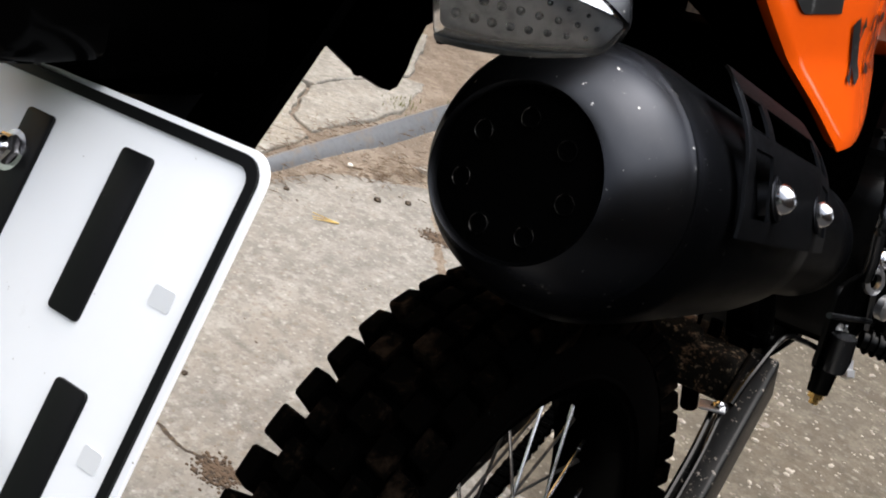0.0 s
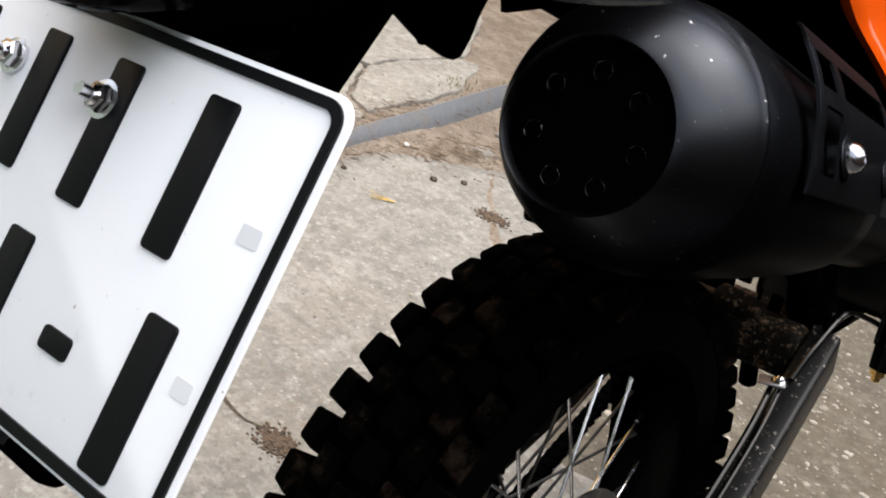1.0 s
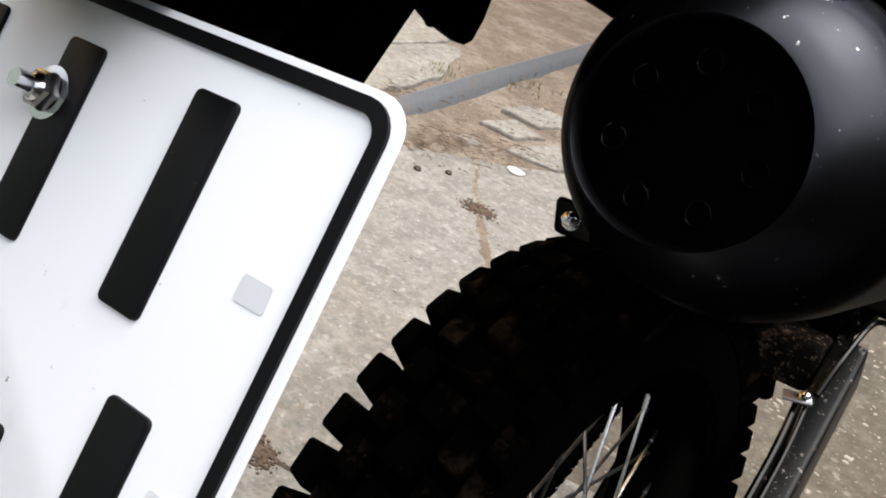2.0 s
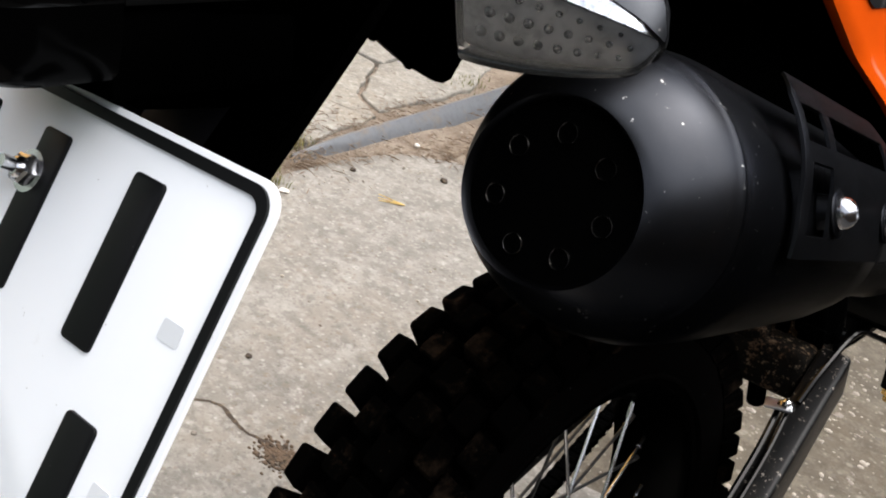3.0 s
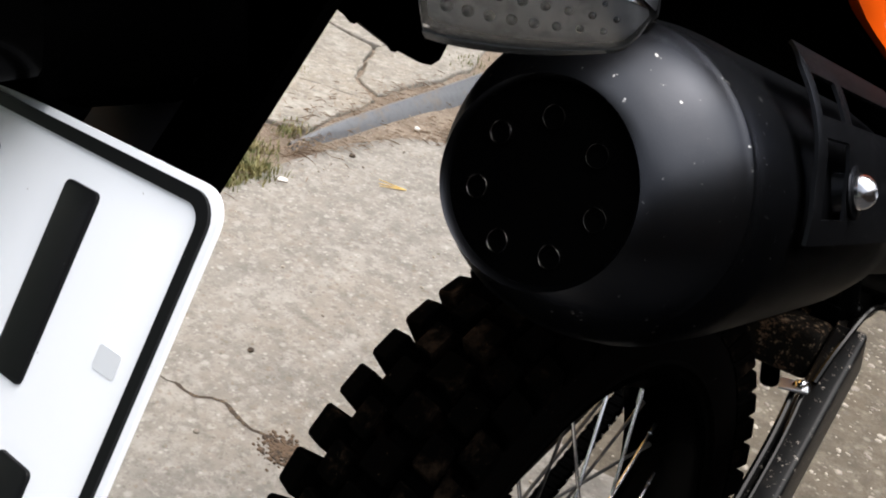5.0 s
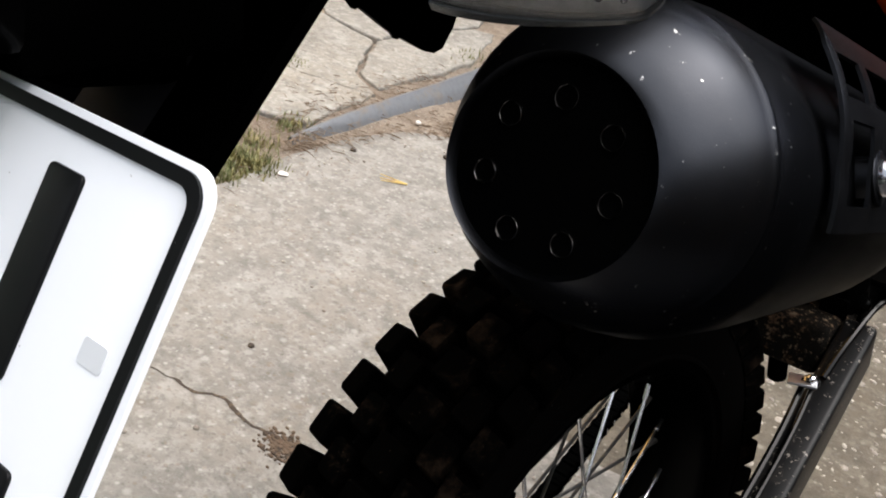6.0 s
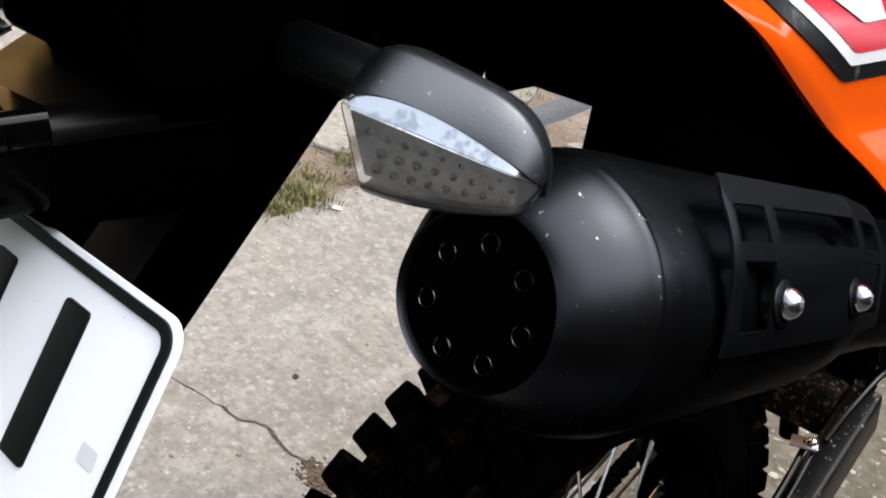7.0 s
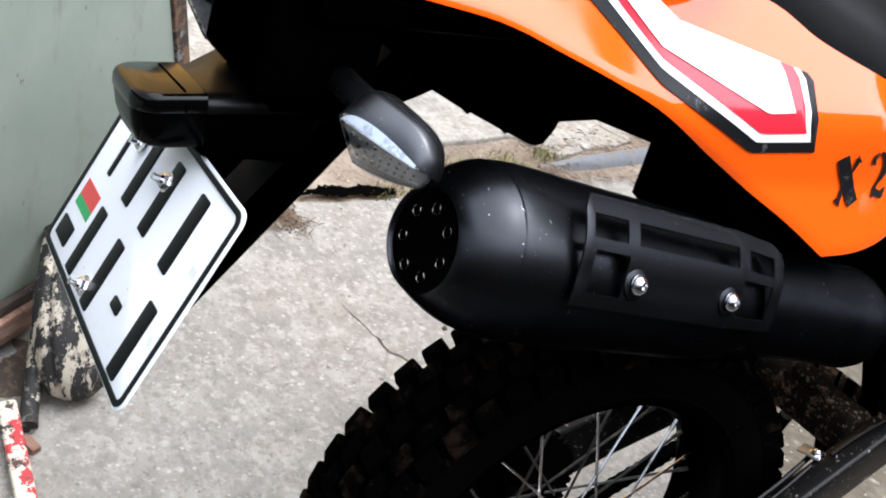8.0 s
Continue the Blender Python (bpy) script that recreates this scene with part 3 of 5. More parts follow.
def bare_patch():
    """A shallow spread of cement worn down to the stones, thin and ragged at its rim."""
    bm = bmesh.new()
    mid = bm.verts.new((0.10, 1.47, 0.006))
    rings = []
    for f in (0.3, 0.6, 0.85, 1.0):
        ring = []
        for k in range(90):
            a = 2 * math.pi * k / 90
            r = f * (1.0 + 0.16 * noise.noise(Vector((2.2 * math.cos(a), 2.2 * math.sin(a), 4.0))) + 0.07 * noise.noise(Vector((9 * math.cos(a), 9 * math.sin(a), 1.0))))
            ring.append(bm.verts.new((0.10 + 0.75 * r * math.cos(a), 1.47 + 0.94 * r * math.sin(a), 0.006 if f < 0.9 else -0.001)))
        rings.append(ring)
    for k in range(90):
        j = (k + 1) % 90
        bm.faces.new((mid, rings[0][k], rings[0][j]))
        for p, q in zip(rings, rings[1:]):
            bm.faces.new((p[k], q[k], q[j], p[j]))
    return bm


# real worn cement, with the shade near the bike put into its colour
structure("worn_shaded_patch", bare_patch(), SHADED_AGGREGATE, "brown worn cement with its stones laid bare, darkened for shade by the bike", 40)


def bare_stones(seed):
    rnd = random.Random(seed)
    bm = bmesh.new()
    for _ in range(1700):
        a, f = rnd.uniform(0, 2 * math.pi), rnd.random() ** 0.5
        x, y = 0.10 + 0.74 * f * math.cos(a), 1.47 + 0.92 * f * math.sin(a)
        r = 0.003 + 0.010 * rnd.random() ** 3
        bmesh.ops.create_icosphere(bm, subdivisions=1, radius=r, matrix=Matrix.Translation((x, y, 0.006)) @ Matrix.Rotation(rnd.uniform(0, 6), 4, "Z") @ Matrix.Diagonal((1, rnd.uniform(0.45, 0.9), 0.35, 1)))
    return bm


tagged(link_mesh("stones", bare_stones(8), PEBBLE, 60), "pale stones set in the worn cement", "stones", kind="stuff")
tagged(link_mesh("gravel", gravel(3), PEBBLE), "scattered small grit and crumbs on the concrete", "gravel", kind="stuff")
for x, y, r, mat_, lab in ((-1.40, 1.37, 0.010, CHIP, "small white pebble beside the steel channel"), (-1.285, 0.80, 0.013, CHIP, "flat white chip pressed into the concrete"), (-1.123, 1.60, 0.03, CHIP, "white chipped patch of lime on the slab edge"),
                           (-1.21, 1.28, 0.012, CRACK, "dark clod of soil on the concrete"), (-1.17, 1.36, 0.011, CRACK, "dark clod of soil on the concrete"), (-1.33, 1.06, 0.009, CRACK, "dark clod of soil on the concrete"), (-0.80, 0.33, 0.007, CRACK, "dark clod of soil on the concrete")):
    bm = stone_mesh(r, x * 7)
    ob = tagged(link_mesh("pebble", bm, mat_, 60), lab, "pebble")
    ob.location = (x, y, r * 0.12 if r > 0.02 else r * 0.35)
    if r > 0.011 and mat_ is CHIP:
        ob.scale = (1, 1, 0.25)


def soil_heap(x, y, r, seed):
    rnd = random.Random(seed)
    bm = bmesh.new()
    for _ in range(620):
        q = rnd.gauss(0, r * 0.42), rnd.gauss(0, r * 0.42)
        size = 0.0012 + 0.0034 * rnd.random() ** 2
        bmesh.ops.create_icosphere(bm, subdivisions=1, radius=size, matrix=Matrix.Translation((x + q[0], y + q[1] * 0.7, size * 0.3)) @ Matrix.Diagonal((rnd.uniform(0.7, 1.6), rnd.uniform(0.6, 1), 0.6, 1)))
    return tagged(link_mesh("soil_crumbs", bm, CRUMB), "dark crumbs of soil lying on the concrete beside the tyre", "soil", kind="stuff")


# shade below the slab's edge, laid on as a flat black strip
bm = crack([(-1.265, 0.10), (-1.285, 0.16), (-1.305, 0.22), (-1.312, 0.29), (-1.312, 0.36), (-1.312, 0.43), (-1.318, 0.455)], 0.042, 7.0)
structure("crack", bm, SOOT_AND_SHADE, "flat black strip painting the shaded gap along the concrete slab's edge")
soil_heap(-0.575, 0.215, 0.045, 3)
soil_heap(-1.20, 0.12, 0.05, 9)
soil_heap(-1.0, 1.28, 0.05, 5)


def straw():
    bm = bmesh.new()
    base = Vector((-1.14, 1.06, 0.003))
    for dx, dy, dz in ((-0.046, -0.048, 0.004), (-0.054, -0.040, 0.008), (-0.036, -0.055, 0.003)):
        rod(bm, base, base + Vector((dx, dy, dz)), 0.0016, 6, 0.0009)
    return bm


tagged(link_mesh("straw", straw(), STRAW), "small fork of pale yellow dry straw on the concrete", "straw")

# ---- green wall ----
SILL_A = Vector((-0.801, -0.521, 0))
wd = Vector((-0.62942, 0.77706, 0))
wn = Vector((wd.y, -wd.x, 0))       # out of the wall, towards the yard


def wall_panel(outline, out0, out1, bevel=0.0):
    """A slab along the wall's line: the outline gives run and height, then two depths in front of its face."""
    bm = bmesh.new()
    slab(bm, outline, lambda u, v, w: SILL_A + wd * u + wn * (out0 + w) + Vector((0, 0, v)), out1 - out0, bevel)
    return bm


def slant(z, more=0.0):
    """Where the leaning edge of the sheet stands at a height."""
    return 0.505 - 0.34 * (z - 0.1) + more


structure("wall_green", wall_panel([(-3.0, 0.104), (slant(0.104), 0.104), (slant(0.95), 0.95), (-3.0, 0.95)], -0.08, -0.022, 0.002), GREEN, "pale green painted sheet-metal wall with stains")
structure("wall_edge", wall_panel([(slant(0.02, 0.001), 0.02), (slant(0.02, 0.036), 0.02), (slant(0.95, 0.036), 0.95), (slant(0.95, 0.001), 0.95)], -0.08, -0.016, 0.002), RUST, "rusted dark steel edge post of the green wall")
structure("wall_sill", wall_panel([(-3.0, 0.030), (0.50, 0.030), (0.50, 0.080), (-3.0, 0.080)], -0.08, 0.0, 0.004), TIMBER, "weathered reddish timber sill under the green wall")
structure("wall_sill_strip", wall_panel([(-3.0, 0.082), (0.495, 0.082), (0.495, 0.103), (-3.0, 0.103)], -0.08, -0.010, 0.002), RUST, "dark rusty strip above the timber sill")
foot = [SILL_A + wd * (0.08 * k) + wn * 0.035 for k in range(-8, 6)]
structure("wall_litter", crack([(p.x, p.y) for p in foot], 0.06, 21.0), CRACK, "dark soil and leaf litter along the foot of the wall")
structure("wall_base", wall_panel([(-3.0, -0.05), (0.49, -0.05), (0.49, 0.028), (-3.0, 0.028)], -0.08, -0.025), CRACK, "dark soil-stained footing below the sill")

# ---- far board wall, unseen, added for the amber reflection on the lamp cover ----
bm = bmesh.new()
for k in range(60):
    box(bm, (-5.6 + 0.012 * math.sin(k * 7.1), -3.0 + 0.2 * k, 3.6 + 0.02 * math.sin(k * 3.3)), (0.03, 0.185, 7.2), None, 0.004, 1)
structure("wall_boards", bm, BOARDS, "unseen tall yellow-brown board wall added for the lamp's amber reflection")
# unseen plain walls, added to close the yard and block low skylight
bm = bmesh.new()
box(bm, (2.5, 0.9, 1.2), (0.2, 8.4, 2.4))
structure("wall_house", bm, DARKBOARDS, "unseen plain dark wall added beside the yard to block low skylight")
bm = bmesh.new()
box(bm, (-1.0, -3.4, 1.05), (8.2, 0.2, 2.1))
structure("wall_back", bm, DARKBOARDS, "unseen plain dark wall added behind the yard to block low skylight")
bm = bmesh.new()
box(bm, (-1.5, 5.2, 0.5), (8.0, 0.2, 1.0))
structure("wall_front", bm, DARKBOARDS, "unseen plain dark wall added to close the end of the yard")
bm = bmesh.new()
box(bm, (-1.2, 5.6, 3.6), (6.8, 0.2, 7.2))
structure("wall_front_house", bm, DARKBOARDS, "unseen tall dark wall added beyond the end of the yard")


# ---- piece of an old painted tyre ----
def tyre_piece():
    """A bent strip of ribbed tyre, blunt and round at its end, leaning on the wall."""
    bm = bmesh.new()
    path = [(-0.690, -0.418, 0.016), (-0.694, -0.419, 0.030), (-0.708, -0.424, 0.058), (-0.735, -0.430, 0.098), (-0.775, -0.430, 0.145), (-0.82, -0.42, 0.18), (-0.88, -0.41, 0.20)]
    wide = (0.45, 0.80, 1.0, 1.0, 0.92, 0.85, 0.8)
    rings = []
    for i, p in enumerate(path):
        d = Vector(path[min(i + 1, 6)]) - Vector(path[max(i - 1, 0)])
        f = axes(d, (0, 1, 0))
        ring = []
        for j in range(64):
            a = 2 * math.pi * j / 64
            r = (0.058 if j % 8 > 1 else 0.052) * wide[i]
            ring.append(bm.verts.new(Vector(p) + f @ Vector((r * 0.75 * math.cos(a), r * math.sin(a), 0))))
        rings.append(ring)
    for p, q in zip(rings, rings[1:]):
        for j in range(64):
            bm.faces.new((p[j], p[(j + 1) % 64], q[(j + 1) % 64], q[j]))
    bm.faces.new(rings[0])
    bm.faces.new(rings[-1])
    return bm


tyre_bit = tagged(new("tyre_piece"), "bent piece of old ribbed tyre with peeling cream paint", "tyre")
part("tread_strip", tyre_piece(), PEEL, tyre_bit, "", 60)
bm = bmesh.new()
hose(bm, [(-0.80, -0.455, 0.15), (-0.765, -0.470, 0.095), (-0.715, -0.482, 0.050), (-0.665, -0.494, 0.022), (-0.630, -0.500, 0.016)], 0.014, 10)
part("torn_flap", bm, PEEL, tyre_bit, "torn black rubber flap", 60)
stake = tagged(new("painted_stake"), "short wooden stake with flaking cream, red and black paint", "stake")
bm = bmesh.new()
box(bm, (-0.580, -0.524, 0.015), (0.20, 0.030, 0.026), Euler((0.1, 0.04, 0.02)).to_matrix(), 0.006, 3)
part("stake_shaft", bm, CREAM, stake, "", 40)
bm = bmesh.new()
box(bm, (-0.600, -0.500, 0.008), (0.03, 0.016, 0.016), Euler((0.2, 0.1, 0.5)).to_matrix(), 0.003, 2)
part("stake_chip", bm, TIMBER, stake, "rusty brown chip", 40)

# ======== the motorcycle ========
LEAN = 8.79
bike = new("motorcycle")
tagged(bike, "orange and black trail motorcycle leaning on its side stand on concrete", "motorcycle")
bike.matrix_world = Matrix.Translation((0, 0, 0.0482)) @ Matrix.Rotation(radians(-LEAN), 4, "Y")
AXLE = Vector((-0.008, 0.006, 0.2755))


# ---- rear wheel ----
def tyre_carcass():
    bm = bmesh.new()
    prof = [(-0.034, 0.236), (-0.048, 0.243), (-0.057, 0.258), (-0.061, 0.277), (-0.060, 0.295), (-0.052, 0.307), (-0.032, 0.314), (0, 0.316),
            (0.032, 0.314), (0.049, 0.307), (0.055, 0.295), (0.056, 0.277), (0.053, 0.258), (0.047, 0.243), (0.034, 0.236), (0, 0.232)]
    lathe(bm, AXLE, (1, 0, 0), prof + prof[:1], 120)
    # a moulded ring on each sidewall and fine whiskers at the shoulders
    for s in (-1, 1):
        lathe(bm, AXLE, (1, 0, 0), [(s * 0.0505, 0.250), (s * 0.0545, 0.252), (s * 0.0552, 0.2545), (s * 0.0530, 0.2565)], 96)
        for k in range(104):
            a = 2 * math.pi * (k + 0.2) / 104
            q = AXLE + Vector((s * (0.058 if s > 0 else 0.066), math.cos(a) * 0.316, math.sin(a) * 0.316))
            rod(bm, q, q + Vector((s * 0.004, math.cos(a + 0.01) * 0.008, math.sin(a) * 0.008)), 0.0005, 3)
    return bm


def block_mesh(name, x, r, length, width, height, tip):
    """One worn tread block at the wheel's front, about the axle as its origin; tip leans it outward."""
    bm = bmesh.new()
    up = Vector((math.sin(tip), math.cos(tip), 0))
    side = Vector((math.cos(tip), -math.sin(tip), 0))
    rows = []
    for h, k, w in ((-0.008, 1.12, 1.1), (height * 0.90, 1.02, 1.02), (height, 0.93, 0.93)):
        rows.append([bm.verts.new(Vector((x, r, 0)) + up * h + side * (a * width * 0.5 * w) + Vector((0, 0, b * length * 0.5 * k + 0.002 * a))) for a, b in ((-1, -0.86), (-0.86, -1), (0.86, -1), (1, -0.86), (1, 0.86), (0.86, 1), (-0.86, 1), (-1, 0.86))])
    for p, q in zip(rows, rows[1:]):
        for k in range(8):
            bm.faces.new((p[k], p[(k + 1) % 8], q[(k + 1) % 8], q[k]))
    bm.faces.new(rows[-1])
    bmesh.ops.recalc_face_normals(bm, faces=bm.faces)
    me = bpy.data.meshes.new(name)
    bm.to_mesh(me)
    bm.free()
    me.materials.append(DUSTYRUBBER)
    return me


tyre_ob = part("rear_tyre", tyre_carcass(), RUBBER, bike, "black knobbly off-road tyre with dusty tread blocks", 40)
BLOCKS = 52
for x_, r_, l_, w_, h_, tip_, shift in ((-0.056, 0.307, 0.028, 0.023, 0.021, -0.38, 0), (0.049, 0.307, 0.028, 0.020, 0.018, 0.36, 0), (-0.030, 0.313, 0.028, 0.023, 0.0185, -0.15, 0.5),
                                       (0.029, 0.313, 0.027, 0.022, 0.0170, 0.15, 0.5), (0.0, 0.316, 0.028, 0.027, 0.0180, 0.0, 0)):
    me = block_mesh("tread_block", x_, r_, l_, w_, h_, tip_)
    for k in range(BLOCKS):
        ob = new("tread_block", me)
        ob.parent = tyre_ob
        ob.matrix_basis = Matrix.Translation(AXLE) @ Matrix.Rotation(2 * math.pi * (k + 0.35 + shift) / BLOCKS, 4, "X")


def rim():
    bm = bmesh.new()
    prof = [(-0.047, 0.236), (-0.048, 0.244), (-0.044, 0.246), (-0.040, 0.240), (-0.022, 0.235), (0.022, 0.235), (0.040, 0.240), (0.044, 0.246), (0.048, 0.244),
            (0.047, 0.236), (0.040, 0.231), (0.020, 0.222), (0, 0.220), (-0.020, 0.222), (-0.040, 0.231)]
    lathe(bm, AXLE, (1, 0, 0), prof + prof[:1], 120)
    return bm


wheel = part("rear_rim", rim(), RIMBLACK, bike, "black painted wheel rim", 50)


def hub():
    bm = bmesh.new()
    lathe(bm, AXLE, (1, 0, 0), [(-0.085, 0), (-0.13, 0.014), (-0.05, 0.016), (-0.05, 0.05), (-0.044, 0.05), (-0.040, 0.028), (0.030, 0.028), (0.034, 0.048), (0.040, 0.048), (0.042, 0.02), (0.10, 0.016), (0.10, 0)], 40)
    return bm


part("hub", hub(), RIMBLACK, wheel, "", 40)
sprocket = bmesh.new()
for k in range(44):
    a = 2 * math.pi * k / 44
    box(sprocket, AXLE + Vector((-0.098, math.cos(a) * 0.098, math.sin(a) * 0.098)), (0.005, 0.008, 0.008), Matrix.Rotation(a, 3, "X"))
lathe(sprocket, AXLE, (1, 0, 0), [(-0.101, 0.02), (-0.101, 0.096), (-0.095, 0.096), (-0.095, 0.02), (-0.101, 0.02)], 60)
part("sprocket", sprocket, FRAME, wheel, "dark toothed sprocket", 30)
disc = bmesh.new()
lathe(disc, AXLE, (1, 0, 0), [(0.050, 0.078), (0.050, 0.106), (0.0535, 0.106), (0.0535, 0.078), (0.050, 0.078)], 72)
part("brake_disc", disc, DARK_SHADED_STEEL, wheel, "dark steel brake disc", 40)
for k in range(36):
    side = 1 if k % 2 else -1
    lead = 1 if (k // 2) % 2 else -1
    a_rim = 2 * math.pi * k / 36
    a_hub = a_rim + lead * radians(62)
    bm = bmesh.new()
    p = AXLE + Vector((side * 0.004, math.cos(a_rim) * 0.2215, math.sin(a_rim) * 0.2215))
    q = AXLE + Vector((side * 0.038, math.cos(a_hub) * 0.044, math.sin(a_hub) * 0.044))
    rod(bm, p, q, 0.0018, 8)
    rod(bm, p, p + (q - p).normalized() * 0.016, 0.0028, 8)
    # far-side spokes take the darker copy: their shade is in the colour
    part("spoke", bm, SPOKE if side > 0 else DARK_SHADED_STEEL, wheel)


# ---- chain, swingarm and brake line ----
CHAIN_A, CHAIN_B = Vector((-0.106, -0.01, 0.142)), Vector((-0.128, 0.44, 0.344))


def chain_rollers(a, b):
    bm = bmesh.new()
    n = int((b - a).length / 0.0159)
    for k in range(n + 1):
        c = a + (b - a) * (k / n)
        for e in (-1, 1):
            rod(bm, c + Vector((e * 0.0090, 0, 0)), c + Vector((e * 0.0119, 0, 0)), 0.0026, 8)
    return bm


def chain_link_mesh(a, b):
    bm = bmesh.new()
    f = axes(b - a)
    for s in (-1, 1):
        for e in (-1, 1):
            rod(bm, f @ Vector((0, 0, e * 0.0079)) + Vector((s * 0.0078, 0, 0)), f @ Vector((0, 0, e * 0.0079)) + Vector((s * 0.0098, 0, 0)), 0.0072, 10)
        box(bm, Vector((s * 0.0088, 0, 0)), (0.0019, 0.011, 0.0159), f)
        rod(bm, f @ Vector((0, 0, 0.0079)) + Vector((s * 0.0098, 0, 0)), f @ Vector((0, 0, 0.0079)) + Vector((s * 0.0112, 0, 0)), 0.0036, 8)
    rod(bm, f @ Vector((0, 0, 0.0079)) + Vector((-0.0080, 0, 0)), f @ Vector((0, 0, 0.0079)) + Vector((0.0080, 0, 0)), 0.0062, 8)
    box(bm, Vector((0, 0, 0)), (0.0150, 0.0075, 0.0159), f)
    bmesh.ops.recalc_face_normals(bm, faces=bm.faces)
    me = bpy.data.meshes.new("chain_link")
    bm.to_mesh(me)
    bm.free()
    me.materials.append(PLASTIC)
    return me


chain_ob = part("drive_chain", chain_rollers(CHAIN_A, CHAIN_B), BOLTSTEEL, bike, "black oily drive chain with worn bright pins", 40)
link_me = chain_link_mesh(CHAIN_A, CHAIN_B)
count = int((CHAIN_B - CHAIN_A).length / 0.0159)
for k in range(count):
    ob = new("chain_link", link_me)
    ob.parent = chain_ob
    ob.location = CHAIN_A + (CHAIN_B - CHAIN_A) * ((k + 0.5) / count)


def arm_between(bm, a, b, wide, high, bevel):
    a, b = Vector(a), Vector(b)
    y = (b - a).normalized()
    x = y.cross(Vector((0, 0, 1))).normalized()
    z = x.cross(y)
    box(bm, (a + b) / 2, (wide, (b - a).length, high), Matrix((x, y, z)).transposed(), bevel, 3)


SW_REAR, SW_FRONT = Vector((0.142, -0.02, 0.245)), Vector((0.098, 0.42, 0.455))
bm = bmesh.new()
arm_between(bm, SW_REAR, SW_FRONT, 0.036, 0.062, 0.006)
swing = part("swingarm", bm, ARM, bike, "black box-section swingarm speckled with dried dirt")
bm = bmesh.new()
rod(bm, SW_REAR + Vector((0.0165, 0, 0.030)), SW_FRONT + Vector((0.0150, -0.06, 0.0005)), 0.0034, 10)
part("arm_edge_line", bm, SHIELD, swing, "thin grey line along the swingarm's upper edge")
bm = bmesh.new()
arm_between(bm, Vector((-0.135, -0.02, 0.262)), Vector((-0.105, 0.42, 0.470)), 0.034, 0.084, 0.006)
part("swingarm_leg", bm, ARM, bike)
bm = bmesh.new()
arm_between(bm, (-0.09, 0.408, 0.449), (0.082, 0.408, 0.449), 0.100, 0.058, 0.010)
box(bm, (0.000, 0.372, 0.482), (0.060, 0.03, 0.028), Euler((0.3, 0.1, 0)).to_matrix(), 0.009, 3)
part("swingarm_crossmember", bm, MUD, bike, "swingarm crossmember caked with brown mud")
bm = bmesh.new()
arm_between(bm, (0.056, 0.345, 0.690), (0.060, 0.480, 0.430), 0.042, 0.056, 0.008)
bolt(bm, (0.081, 0.452, 0.484), (1, 0, 0), 0.009, 0.008, 0.014)
part("frame_upright", bm, FRAME, bike, "black painted frame upright at the swingarm pivot")
# the brake line with its clamp on top of the arm
up = (SW_FRONT - SW_REAR).normalized().cross(Vector((-1, 0, 0))).normalized()


def on_arm(t, lift, across):
    return SW_REAR + (SW_FRONT - SW_REAR) * t + Vector((across, 0, 0)) + up * (0.031 + lift)


for off, r_ in ((-0.014, 0.0036), (-0.004, 0.0028)):
    bm = bmesh.new()
    hose(bm, [on_arm(0.02, 0.004, off), on_arm(0.3, 0.005, off), on_arm(0.6, 0.005, off), on_arm(0.76, 0.008, off - 0.004)], r_)
    part("brake_hose", bm, GLOSS, swing, "thin black brake hose")
bm = bmesh.new()
hose(bm, [on_arm(0.80, 0.004, -0.004), on_arm(0.9, 0.012, 0.002), (0.108, 0.425, 0.502), (0.122, 0.46, 0.496), (0.140, 0.495, 0.480)], 0.0034)
part("brake_hose", bm, GLOSS, swing, "thin black brake hose")
bm = bmesh.new()
arm_between(bm, on_arm(0.745, 0.015, -0.032), on_arm(0.765, 0.013, -0.004), 0.024, 0.003, 0.001)
part("hose_clamp", bm, CAST, swing, "bright steel hose clamp")
bm = bmesh.new()
bolt(bm, on_arm(0.757, 0.015, -0.010), up, 0.006, 0.007)
part("clamp_bolt", bm, CHROME, swing, "bright flanged bolt")
bm = bmesh.new()
rod(bm, (0.020, 0.408, 0.430), (0.020, 0.430, 0.371), 0.0115, 14)
part("chain_roller", bm, PLASTIC, bike)


# ---- silencer ----
MA, MD = Vector((0.2050, -0.4130, 0.8165)), Vector((-0.0775, 1.0, -0.2280)).normalized()
MF = axes(MD)                       # columns: across, up-ish, along


OUTLET_OFF = Vector((-0.0014, 0.0, -0.0008))


